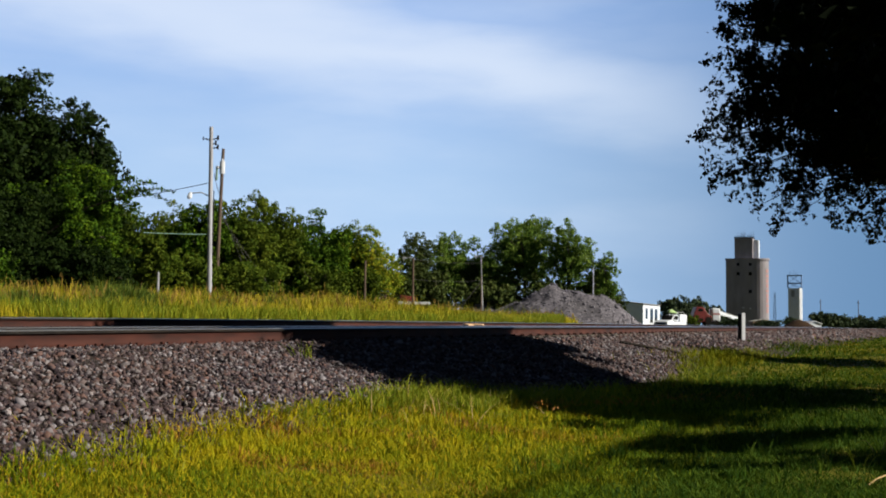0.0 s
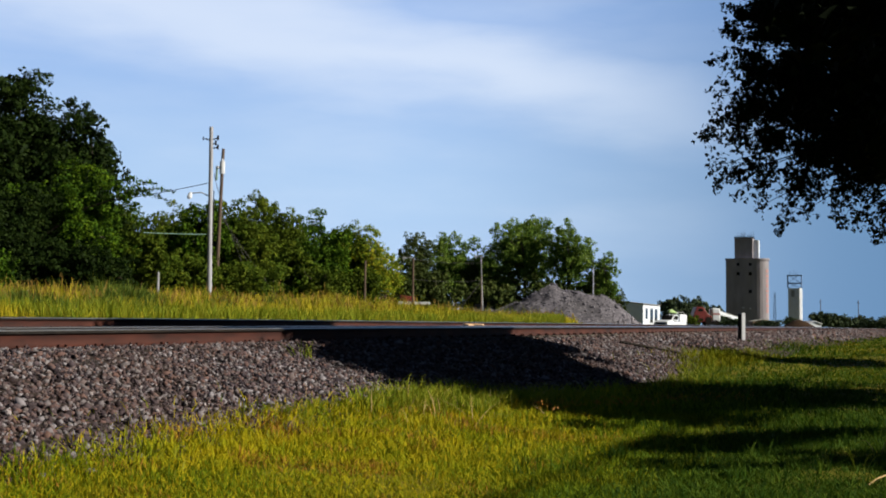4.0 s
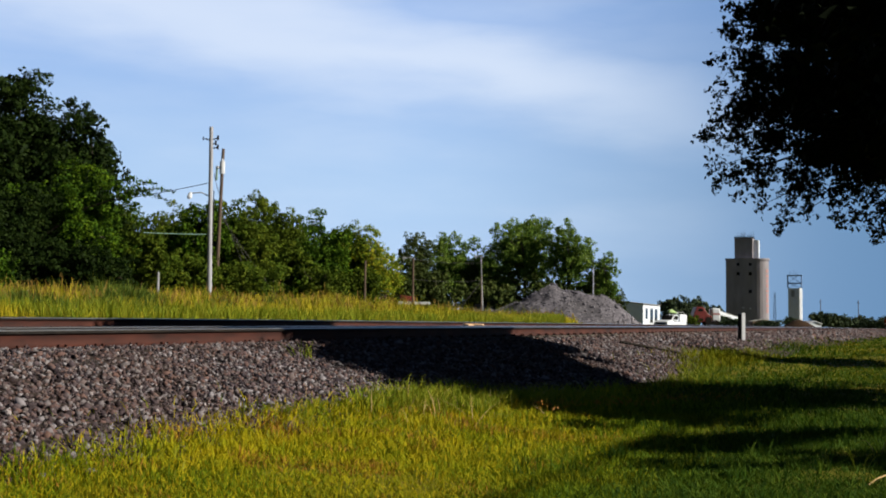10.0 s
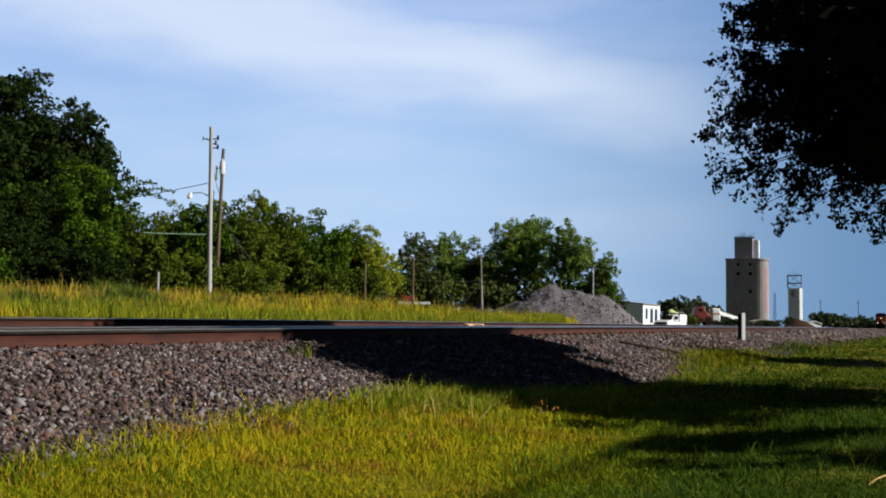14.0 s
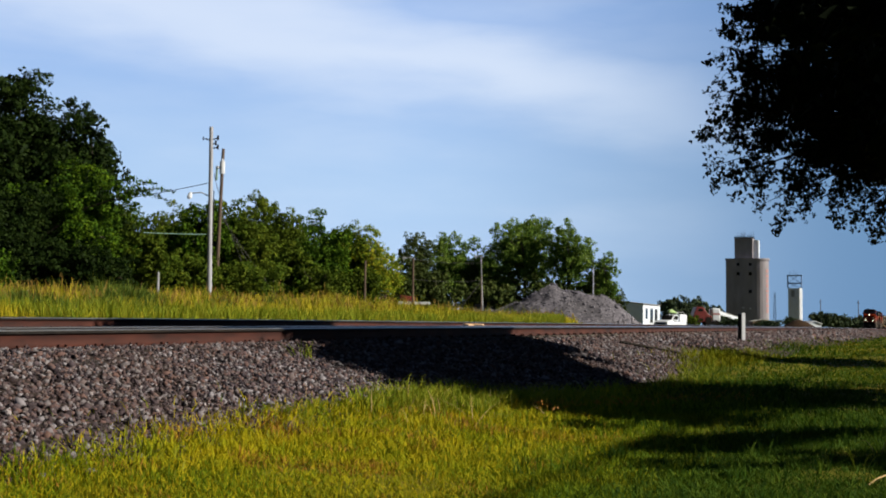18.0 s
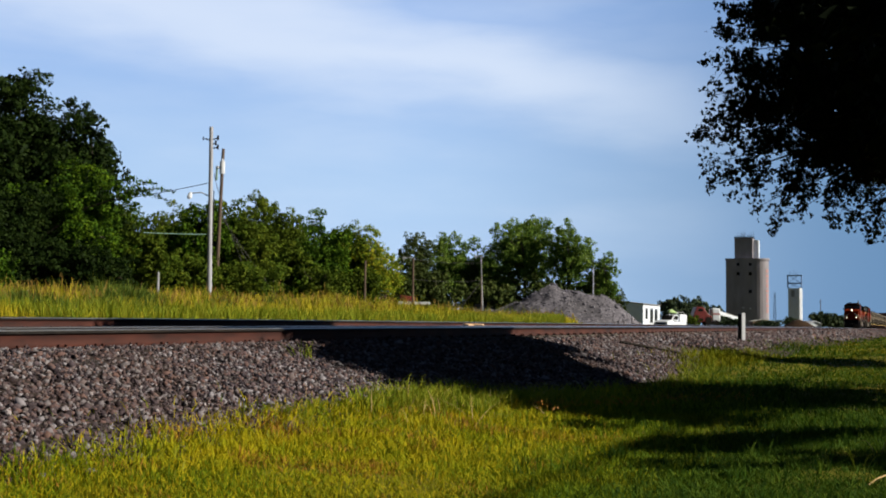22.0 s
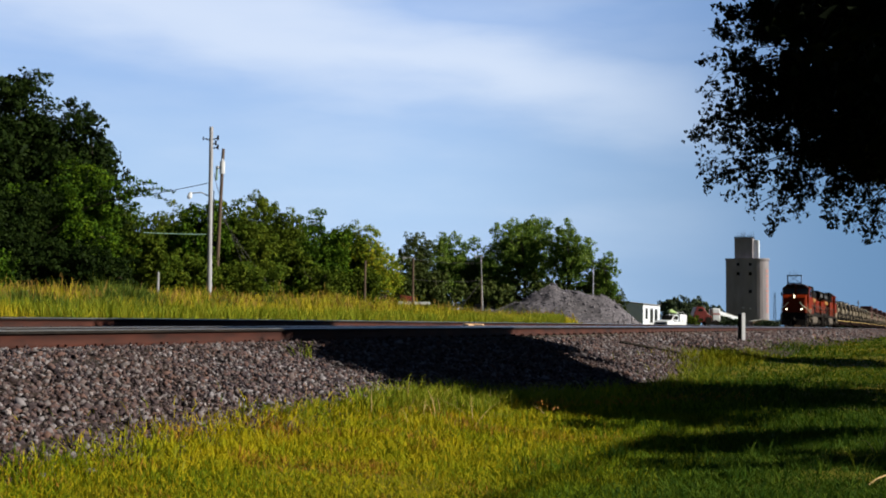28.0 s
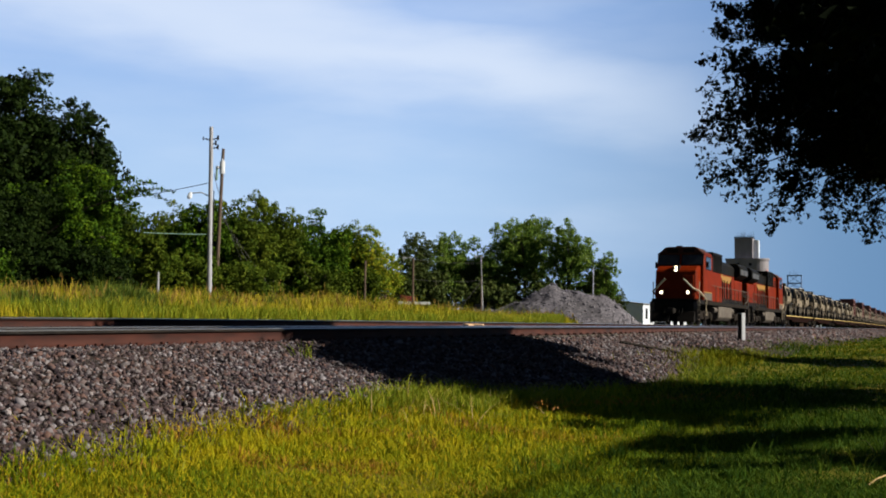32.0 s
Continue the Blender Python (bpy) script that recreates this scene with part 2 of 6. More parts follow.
M = {
    "soil": mat("soil_and_thatch", [(0.0505, 0.0531, 0.0052), (0.1009, 0.0923, 0.0078), (0.1370, 0.1065, 0.0130)], 5, 0.95, bump=0.6, patch=0.5, patch_scale=0.5, patch_color=(0.0344, 0.0574, 0.0069), spec=0.05),
    # bed darker than its stones: the shade in their gaps is in the colour
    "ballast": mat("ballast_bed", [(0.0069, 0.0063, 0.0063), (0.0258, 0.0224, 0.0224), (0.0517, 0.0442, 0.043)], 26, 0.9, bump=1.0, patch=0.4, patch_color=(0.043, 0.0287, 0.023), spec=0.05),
    "stones": mat("ballast_stones", [(0.0054, 0.0046, 0.0067), (0.0262, 0.0216, 0.0276), (0.0595, 0.0488, 0.0572), (0.0918, 0.0552, 0.0494), (0.0830, 0.0764, 0.0819), (0.1748, 0.1693, 0.1934)], 14, 0.85, bump=0.3, island=0.85, patch=0.35, patch_color=(0.0574, 0.0379, 0.0333), spec=0.08),
    "lawn": mat("lawn_blades", [(0.0353, 0.0660, 0.0038), (0.1413, 0.1724, 0.0052), (0.2592, 0.2493, 0.0064), (0.3770, 0.3006, 0.0090), (0.4086, 0.2346, 0.0130)], 2.2, 0.7, island=0.3, patch=0.45, patch_scale=1.1, patch_color=(0.2181, 0.1492, 0.0069), backlit=0.3, spec=0.05),
    "lawn_fresh": mat("yellow_green_blades", [(0.020, 0.048, 0.003), (0.062, 0.105, 0.005), (0.125, 0.170, 0.006), (0.22, 0.215, 0.008)], 1.6, 0.7, island=0.45, patch=0.4, patch_scale=0.9, patch_color=(0.17, 0.125, 0.006), backlit=0.3, spec=0.04),
    "verge": mat("olive_verge_blades", [(0.0255, 0.0425, 0.0026), (0.0723, 0.0892, 0.0043), (0.1232, 0.1190, 0.0059), (0.1530, 0.1190, 0.0085)], 0.9, 0.75, island=0.4, backlit=0.25, spec=0.03),
    "lawn_dry": mat("parched_blades", [(0.0918, 0.0574, 0.0086), (0.2296, 0.1148, 0.0172), (0.3157, 0.1722, 0.0287)], 2.2, 0.8, island=0.6, backlit=0.25, spec=0.05),
    "pale_rail": mat("cream_handrail", [(0.1952, 0.1607, 0.1091), (0.264, 0.2239, 0.1607)], 3, 0.6),
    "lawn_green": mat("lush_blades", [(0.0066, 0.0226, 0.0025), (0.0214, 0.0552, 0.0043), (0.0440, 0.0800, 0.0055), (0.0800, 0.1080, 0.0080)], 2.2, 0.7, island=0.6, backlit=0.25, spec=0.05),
    "weeds": mat("tall_weeds", [(0.0597, 0.1102, 0.0063), (0.1492, 0.1860, 0.0113), (0.2835, 0.2617, 0.0253)], 1.5, 0.65, island=0.6, backlit=0.35, spec=0.08),
    "meadow": mat("meadow_grass", [(0.0593, 0.0964, 0.0075), (0.2376, 0.2366, 0.0121), (0.4357, 0.3592, 0.0226), (0.5148, 0.3329, 0.0453)], 0.6, 0.8, island=0.5, patch=0.9, patch_scale=0.8, patch_color=(0.0344, 0.0804, 0.0057), backlit=0.3, spec=0.05),
    "seed": mat("seed_heads", [(0.12, 0.066, 0.016), (0.21, 0.135, 0.030)], 2, 0.9, island=0.6, backlit=0.2, spec=0.2),
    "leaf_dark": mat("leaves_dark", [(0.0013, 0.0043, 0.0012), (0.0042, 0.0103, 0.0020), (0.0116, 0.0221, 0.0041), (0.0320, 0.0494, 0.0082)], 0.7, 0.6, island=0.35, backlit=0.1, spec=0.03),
    "leaf_mid": mat("leaves_green", [(0.0052, 0.0169, 0.0025), (0.0231, 0.0463, 0.0045), (0.0642, 0.0948, 0.0088), (0.1735, 0.1893, 0.0172)], 0.8, 0.6, island=0.35, backlit=0.2, spec=0.03, patch=0.15, patch_scale=0.5, patch_color=(0.0976, 0.0804, 0.0086)),
    "leaf_bright": mat("leaves_fresh", [(0.0035, 0.0120, 0.0019), (0.0130, 0.0344, 0.0027), (0.0435, 0.0859, 0.0052), (0.1656, 0.2404, 0.0091)], 0.9, 0.6, island=0.35, backlit=0.12, spec=0.03),
    "leaf_yellow": mat("leaves_turning", [(0.0300, 0.0721, 0.0072), (0.1289, 0.1854, 0.0134), (0.3264, 0.2781, 0.0179)], 0.5, 0.6, island=0.7, backlit=0.25, spec=0.03),
    # near black: the crown's backlit shade is put into the leaf colour
    "leaf_near": mat("leaves_overhead_shade_tone", [(0.0017, 0.004, 0.0017), (0.004, 0.0075, 0.0023)], 2, 0.8, island=0.6, spec=0.03),
    # the haze of distance is mixed into the next two leaf colours
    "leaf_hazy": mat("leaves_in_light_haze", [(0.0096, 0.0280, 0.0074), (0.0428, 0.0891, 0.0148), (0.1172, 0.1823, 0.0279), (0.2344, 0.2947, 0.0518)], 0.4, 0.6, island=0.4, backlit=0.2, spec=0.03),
    "leaf_haze_dark": mat("dark_leaves_haze_in_colour", [(0.0090, 0.0182, 0.0057), (0.0235, 0.0383, 0.0107), (0.0560, 0.0746, 0.0189), (0.0993, 0.1159, 0.0284)], 0.5, 0.6, island=0.35, backlit=0.15, spec=0.03),
    "blue_steel": mat("blue_painted_steel", [(0.06, 0.12, 0.26), (0.09, 0.16, 0.32)], 3, 0.6),
    "bark": mat("bark", [(0.023, 0.0172, 0.0126), (0.0574, 0.0459, 0.0344)], 9, 0.95, bump=0.8, stretch=(1, 1, 0.25)),
    "rust": mat("rusty_rail", [(0.0107, 0.0021, 0.0016), (0.0283, 0.0058, 0.0033), (0.0443, 0.0111, 0.0064)], 6, 0.8, metal=0.1, bump=0.15, stretch=(0.3, 1, 1), spec=0.3),
    "polished": mat("polished_railhead", [(0.40, 0.42, 0.46), (0.56, 0.58, 0.62)], 3, 0.32, metal=1.0, stretch=(0.1, 1, 1)),
    "tie": mat("weathered_sleeper", [(0.0287, 0.023, 0.0189), (0.0689, 0.0574, 0.0488)], 9, 0.9, bump=0.5, objrand=0.4, stretch=(1, 0.2, 1)),
    "pole": mat("weathered_pole", [(0.1599, 0.1655, 0.1882), (0.2931, 0.3092, 0.3601)], 12, 0.85, bump=0.3, stretch=(1, 1, 0.06)),
    "pole_dark": mat("creosoted_pole", [(0.0402, 0.0258, 0.0172), (0.0861, 0.0574, 0.0402)], 12, 0.85, bump=0.3, stretch=(1, 1, 0.06)),
    "steel": mat("galvanised_steel", [(0.1952, 0.2009, 0.2066), (0.287, 0.2927, 0.2985)], 10, 0.45, metal=0.5),
    "dark_steel": mat("dark_steel", [(0.0046, 0.0046, 0.005), (0.0129, 0.0119, 0.0114)], 8, 0.7, patch=0.4, patch_color=(0.0287, 0.0218, 0.0172), spec=0.08),
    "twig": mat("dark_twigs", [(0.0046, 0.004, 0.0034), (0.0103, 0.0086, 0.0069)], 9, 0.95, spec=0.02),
    "wire": mat("cable_sheath", [(0.0086, 0.0086, 0.0092), (0.0172, 0.0172, 0.0172)], 8, 0.6),
    "white": mat("white_paint", [(0.4254, 0.4689, 0.5453), (0.5156, 0.5683, 0.6629)], 3, 0.5, patch=0.25, patch_color=(0.287, 0.2698, 0.2411)),
    "grey": mat("grey_sheet_metal", [(0.1722, 0.1837, 0.2009), (0.2411, 0.2526, 0.2698)], 2, 0.5, metal=0.3),
    "blue_sheet": mat("blue_white_sheet", [(0.50, 0.60, 0.80), (0.58, 0.68, 0.88)], 2, 0.5, spec=0.2),
    "pale_sheet": mat("pale_blue_grey_sheet", [(0.33, 0.36, 0.41), (0.42, 0.45, 0.50)], 2, 0.5, spec=0.2),
    "concrete": mat("weathered_concrete", [(0.1767, 0.1695, 0.1938), (0.2097, 0.2023, 0.2311), (0.2457, 0.2381, 0.2686)], 0.35, 0.9, bump=0.1, stretch=(1, 1, 0.25), patch=0.22, patch_scale=0.08, patch_color=(0.0947, 0.0832, 0.0717), spec=0.2),
    "gravel": mat("crushed_rock", [(0.0439, 0.0426, 0.0536), (0.0905, 0.0883, 0.1077), (0.1482, 0.1425, 0.1665)], 3.2, 0.95, bump=1.0, patch=0.4, patch_scale=0.25, patch_color=(0.0488, 0.0488, 0.0517), spec=0.08),
    "orange": mat("orange_livery", [(0.0911, 0.0083, 0.0006), (0.1340, 0.0136, 0.0008)], 1.5, 0.55, patch=0.4, patch_scale=0.8, patch_color=(0.0574, 0.008, 0.0029), spec=0.05),
    "black": mat("black_livery", [(0.0034, 0.0034, 0.0038), (0.0076, 0.0076, 0.0076)], 2, 0.6, patch=0.3, patch_color=(0.0258, 0.0218, 0.0184), spec=0.04),
    "yellow": mat("yellow_stripe", [(0.1837, 0.0918, 0.0069), (0.2296, 0.1205, 0.0092)], 3, 0.5),
    "silver": mat("dusty_silver", [(0.0517, 0.0459, 0.0402), (0.0976, 0.0861, 0.0746)], 3, 0.8, patch=0.5, patch_color=(0.0402, 0.0298, 0.023), spec=0.2),
    "tan": mat("tan_paint", [(0.1105, 0.0931, 0.0680), (0.1692, 0.1462, 0.1132)], 2, 0.8, patch=0.6, patch_scale=0.9, patch_color=(0.0488, 0.039, 0.023), spec=0.2),
    # canvas covers, and the shaded fronts of the trucks
    "tarp_and_shade": mat("tarpaulin_and_shade", [(0.018, 0.014, 0.009), (0.045, 0.036, 0.024)], 1.5, 0.9, bump=0.3, spec=0.1),
    "deck": mat("flatcar_red_brown", [(0.0055, 0.0019, 0.0014), (0.0102, 0.0039, 0.0027)], 3, 0.95, spec=0.03),
    "crate": mat("oxide_red_container", [(0.0488, 0.0103, 0.0092), (0.0804, 0.0184, 0.0143)], 2, 0.7),
    "rubber": mat("tyre_rubber", [(0.0057, 0.0057, 0.0057), (0.0126, 0.0121, 0.0115)], 6, 0.9, spec=0.1),
    "glass": glass("dark_glazing"),
    "red": mat("red_paint", [(0.0861, 0.0052, 0.0055), (0.1291, 0.0086, 0.0082)], 3, 0.5),
    "lime": mat("lime_paint", [(0.1952, 0.2985, 0.1148), (0.264, 0.3559, 0.1607)], 3, 0.4),
    "post": mat("whitened_post", [(0.2342, 0.2532, 0.2868), (0.3025, 0.3254, 0.3656)], 7, 0.6, patch=0.2, patch_color=(0.1952, 0.1722, 0.1492)),
    "weeds_dark": mat("dark_weeds", [(0.016, 0.036, 0.0025), (0.045, 0.078, 0.005), (0.11, 0.135, 0.009)], 1.5, 0.7, island=0.6, backlit=0.2, spec=0.2),
    "petal": mat("orange_petals", [(0.2491, 0.0884, 0.004), (0.3013, 0.1446, 0.008)], 3, 0.7, island=0.5, backlit=0.2),
    "straw": mat("dry_straw", [(0.287, 0.1894, 0.0689), (0.3788, 0.2755, 0.1263)], 3, 0.8, island=0.4),
    "hole": mat("dark_opening", [(0.0069, 0.0069, 0.0075), (0.0115, 0.0115, 0.0115)], 2, 0.9, spec=0.05),
    "soot": mat("sooty_cab_roof", [(0.0206, 0.0074, 0.0046), (0.0414, 0.0129, 0.0064)], 2, 0.7, spec=0.15),
    "running_gear": mat("oily_running_gear", [(0.0062, 0.0055, 0.0048), (0.019, 0.0158, 0.0131)], 4, 0.8, patch=0.4, patch_color=(0.0172, 0.0126, 0.0103), spec=0.05),
    "heap_stone": mat("quarried_stone", [(0.0393, 0.0396, 0.0500), (0.0954, 0.0933, 0.1136), (0.1852, 0.1807, 0.2104)], 3, 0.9, island=0.8, spec=0.08),
    # bluish haze of distance put into the leaf colour
    "leaf_far": mat("distant_leaves_hazed", [(0.012, 0.0241, 0.0144), (0.0292, 0.0474, 0.0248), (0.0603, 0.0776, 0.0362)], 0.5, 0.7, island=0.6, spec=0.05),
    "teal": mat("verdigris_copper", [(0.0918, 0.1722, 0.155), (0.1492, 0.2411, 0.2181)], 6, 0.7),
    "block": mat("sawn_timber", [(0.3444, 0.2066, 0.1148), (0.4477, 0.2985, 0.1837)], 9, 0.8),
    "earth": mat("bare_earth", [(0.0190, 0.0103, 0.0062), (0.0310, 0.0190, 0.0110)], 2, 0.95, bump=0.5, spec=0.1),
    "roof": mat("pale_roofing", [(0.2296, 0.2239, 0.2181), (0.3157, 0.31, 0.3042)], 1.5, 0.7),
    "pink": mat("pinkish_brick", [(0.2411, 0.1378, 0.0976), (0.3157, 0.1894, 0.1378)], 2, 0.9),
    "lamp": glow("headlamp_glow", (1.0, 0.78, 0.52), 2.6),
    "scrawl": mat("faded_red_lettering", [(0.2400, 0.1162, 0.1275), (0.3120, 0.1705, 0.1800)], 1, 0.8),
}


# ---- mesh helpers ----
def raw(name, verts, faces, material, parent=None, label=""):
    """One mesh object from arrays: verts (n, 3), faces (m, k) all of one size."""
    verts, faces = np.asarray(verts, np.float32), np.asarray(faces, np.int32)
    me = bpy.data.meshes.new(name)
    n, k = faces.shape
    me.vertices.add(len(verts))
    me.vertices.foreach_set("co", verts.ravel())
    me.loops.add(n * k)
    me.loops.foreach_set("vertex_index", faces.ravel())
    me.polygons.add(n)
    me.polygons.foreach_set("loop_start", np.arange(0, n * k, k, dtype=np.int32))
    me.update(calc_edges=True)
    me.validate()
    me.materials.append(material)
    ob = new(name, me)
    ob.parent = parent
    return tagged(ob, label)


def part(name, bm, material, parent=None, label="", smooth=False):
    me = bpy.data.meshes.new(name)
    bmesh.ops.recalc_face_normals(bm, faces=bm.faces)
    bm.to_mesh(me)
    bm.free()
    me.materials.append(material)
    if smooth:
        me.shade_smooth()
    ob = new(name, me)
    ob.parent = parent
    return tagged(ob, label)


def empty(name, m, label, category, group="", kind=""):
    ob = new(name)
    ob.empty_display_size = 0.3
    ob.matrix_basis = m
    return tagged(ob, label, category, group, kind)


def box(bm, c, s, bevel=0.0, m=None):
    """A box of size s round c, its edges bevelled."""
    geo = bmesh.ops.create_cube(bm, size=1.0, matrix=(m or Matrix()) @ Matrix.Translation(c) @ Matrix.Diagonal((*s, 1)))
    if bevel:
        edges = list({e for v in geo["verts"] for e in v.link_edges})
        bmesh.ops.bevel(bm, geom=edges, offset=bevel, segments=2, profile=0.5, affect="EDGES")
    return bm


def rod(bm, a, b, r0, r1=None, seg=8):
    """A round bar from a to b."""
    a, b = Vector(a), Vector(b)
    d = b - a
    m = Matrix.Translation((a + b) / 2) @ d.to_track_quat("Z", "Y").to_matrix().to_4x4()
    bmesh.ops.create_cone(bm, cap_ends=True, segments=seg, radius1=r0, radius2=r0 if r1 is None else r1, depth=d.length, matrix=m)
    return bm


def tube(bm, pts, r, seg=6):
    """One bent bar through pts."""
    pts = [Vector(p) for p in pts]
    rings = []
    for i, p in enumerate(pts):
        d = (pts[min(i + 1, len(pts) - 1)] - pts[max(i - 1, 0)]).normalized()
        q = d.to_track_quat("Z", "Y")
        rings.append([bm.verts.new(p + q @ Vector((r * math.cos(a), r * math.sin(a), 0))) for a in (6.2832 * k / seg for k in range(seg))])
    for a, b in zip(rings, rings[1:]):
        for k in range(seg):
            bm.faces.new((a[k], a[(k + 1) % seg], b[(k + 1) % seg], b[k]))
    bm.faces.new(rings[0])
    bm.faces.new(rings[-1])
    return bm


def slab(bm, outline, axis, a, b, bevel=0.0):
    """Extrudes an outline in the plane across axis ('x', 'y' or 'z') from a to b."""
    def put(p, h):
        return {"x": (h, p[0], p[1]), "y": (p[0], h, p[1]), "z": (p[0], p[1], h)}[axis]
    lo, hi = [bm.verts.new(put(p, a)) for p in outline], [bm.verts.new(put(p, b)) for p in outline]
    n = len(outline)
    fs = [bm.faces.new(lo), bm.faces.new(hi)] + [bm.faces.new((lo[i], lo[(i + 1) % n], hi[(i + 1) % n], hi[i])) for i in range(n)]
    if bevel:
        bmesh.ops.recalc_face_normals(bm, faces=fs)
        bmesh.ops.bevel(bm, geom=list({e for f in fs for e in f.edges}), offset=bevel, segments=1, affect="EDGES")
    return bm


def fresh():
    return bmesh.new()


RNG = np.random.default_rng(7)


# ---- the lie of the land ----
def rise(x):
    """The line's gentle grade: it climbs a little, then dips far off."""
    x = np.asarray(x, float)
    return -0.12 * np.exp(-np.clip(x, -8, None) / 20) - 7.5e-6 * np.clip(x - 120, 0, 300) ** 2


NEAR_RAIL, FAR_RAIL, GAUGE = 7.98, 14.10, 1.505
TRAIN_Y = FAR_RAIL + 0.75


def near_top(x):
    return rise(x) - 0.02 - 0.04 * np.exp(-np.clip(x, -8, None) / 15)


def far_top(x):
    return rise(x) + 0.05


def smooth(a, b, v):
    u = np.clip((np.asarray(v, float) - a) / (b - a), 0, 1)
    return u * u * (3 - 2 * u)


def land(x, y):
    """Height of the ground at x, y: grass verge, ballast bank with two tracks, and the meadow beyond."""
    x, y = np.asarray(x, float), np.asarray(y, float)
    r = rise(x)
    verge = -0.95 + 0.05 * np.sin(x * 0.35 + y) * smooth(-3, 3, y)
    near_bed, far_bed = near_top(x) - 0.195 - 0.05 * smooth(10, 24, x), r - 0.16
    z = verge + (near_bed - verge) * np.clip((y - 4.5) / (7.45 - 4.5), 0, 1)
    z = z + (far_bed - near_bed) * smooth(10.2, 12.8, y)
    meadow = 0.10 + 0.35 * smooth(20, 34, y) * (1 - smooth(60, 90, x)) - 0.25 * (1 - smooth(17, 22, y)) - 0.3 * smooth(60, 120, x)
    return z + (meadow - far_bed) * smooth(16.6, 19.5, y)


def sheet(name, xs, ys, height, material, label, kind="structure"):
    X, Y = np.meshgrid(xs, ys, indexing="ij")
    Z = height(X, Y)
    nx, ny = len(xs), len(ys)
    i = np.arange(nx * ny).reshape(nx, ny)
    f = np.stack([i[:-1, :-1], i[1:, :-1], i[1:, 1:], i[:-1, 1:]], -1).reshape(-1, 4)
    ob = raw(name, np.stack([X, Y, Z], -1).reshape(-1, 3), f, material)
    ob.data.shade_smooth()
    return tagged(ob, label, name, kind=kind)


def build_ground():
    xs = np.concatenate([[-3000, -800, -200, -60], np.arange(-20, 60, 0.5), np.arange(60, 160, 4), [180, 220, 280, 360, 450, 600, 1000, 2000, 4000]])
    ys = np.concatenate([[-3000, -600, -120, -40, -15], np.arange(-8, 5, 0.5), np.arange(5, 20, 0.25), np.arange(20, 60, 2), [70, 90, 130, 200, 400, 900, 3000]])

    def under(x, y):
        lump = np.array([noise.noise((a * 0.8, b * 0.8, 0)) for a, b in zip(x.ravel(), y.ravel())]).reshape(x.shape) * 0.05
        return land(x, y) + lump * (np.abs(y - 11) > 6.5) - 0.06 * smooth(4.3, 4.9, y) * (1 - smooth(16.4, 17.0, y))
    sheet("ground", xs, ys, under, M["soil"], "grassy verge and meadow soil, green and straw-coloured")
    bx = np.concatenate([np.arange(-20, 60, 0.25), np.arange(60, 160, 2), np.arange(160, 760, 15)])
    by = np.concatenate([np.arange(4.3, 10, 0.15), np.arange(10, 17.4, 0.3)])

    def bed(x, y):
        lump = np.array([noise.noise((a * 2.2, b * 2.2, 3)) for a, b in zip(x.ravel(), y.ravel())]).reshape(x.shape) * 0.03
        return land(x, y) + lump - 0.08 * (1 - smooth(4.3, 4.7, y)) - 0.08 * smooth(16.9, 17.3, y)
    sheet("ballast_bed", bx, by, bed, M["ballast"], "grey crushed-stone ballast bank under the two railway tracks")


build_ground()


# ---- tracks ----
def build_rail(y, top, parent):
    """A flat-bottomed rail: head, web and foot swept along the line; the running band on top is polished."""
    half = [(0.000, 0.0), (0.030, -0.002), (0.038, -0.010), (0.039, -0.036), (0.013, -0.041), (0.008, -0.048),
            (0.009, -0.140), (0.022, -0.160), (0.076, -0.174), (0.076, -0.186)]
    prof = [(-a, b) for a, b in reversed(half[1:])] + half
    xs = np.concatenate([np.arange(-30, 80, 1.0), np.arange(80, 780, 10)])
    zs = top(xs)
    n = len(prof)
    v = np.array([[(x, y + a, z + b) for a, b in prof] for x, z in zip(xs, zs)]).reshape(-1, 3)
    i = np.arange(len(xs) - 1)[:, None] * n
    j = np.arange(n)[None, :]
    k = (j + 1) % n
    f = np.stack([i + j, i + k, i + n + k, i + n + j], -1).reshape(-1, 4)
    rail = raw("rail", v, f, M["rust"], parent)
    band = np.array([[(x, y + a, z + b) for a, b in ((-0.0392, -0.012), (-0.0385, -0.007), (-0.031, -0.0005), (0.028, 0.0015))] for x, z in zip(xs, zs)]).reshape(-1, 3)
    i, j = np.arange(len(xs) - 1)[:, None] * 4, np.arange(3)[None, :]
    raw("running_band", band, np.stack([i + j, i + j + 1, i + 4 + j + 1, i + 4 + j], -1).reshape(-1, 4), M["polished"], rail, "bright wheel-polished railhead")
    side = np.array([[(x, y - 0.0402, z + b) for b in (-0.013, -0.039)] for x, z in zip(xs, zs)]).reshape(-1, 3)
    i = np.arange(len(xs) - 1)[:, None] * 2
    raw("head_side", side, i + np.array([[0, 1, 3, 2]]), M["dark_steel"], rail, "dark strip along the side of the railhead")


def build_track(y, top, label, x0, x1):
    tr = empty("railway_track", pose(0, 0, 0), label, "railway track", "railway tracks")
    build_rail(y, top, tr)
    build_rail(y + GAUGE, top, tr)
    bm = box(fresh(), (0, 0, 0), (0.23, 2.6, 0.16), 0.012)
    tie = part("tie", bm, M["tie"], tr)
    tie.location = (x0, y + GAUGE / 2, float(top(x0)) - 0.186 - 0.085)
    bm = fresh()
    box(bm, (0, 0, 0), (0.20, 0.36, 0.018))
    for sy in (-0.1, 0.1):
        for sx in (-0.05, 0.05):
            box(bm, (sx, sy, 0.02), (0.022, 0.03, 0.03))
    plate = part("tie_plate", bm, M["rust"], tr)
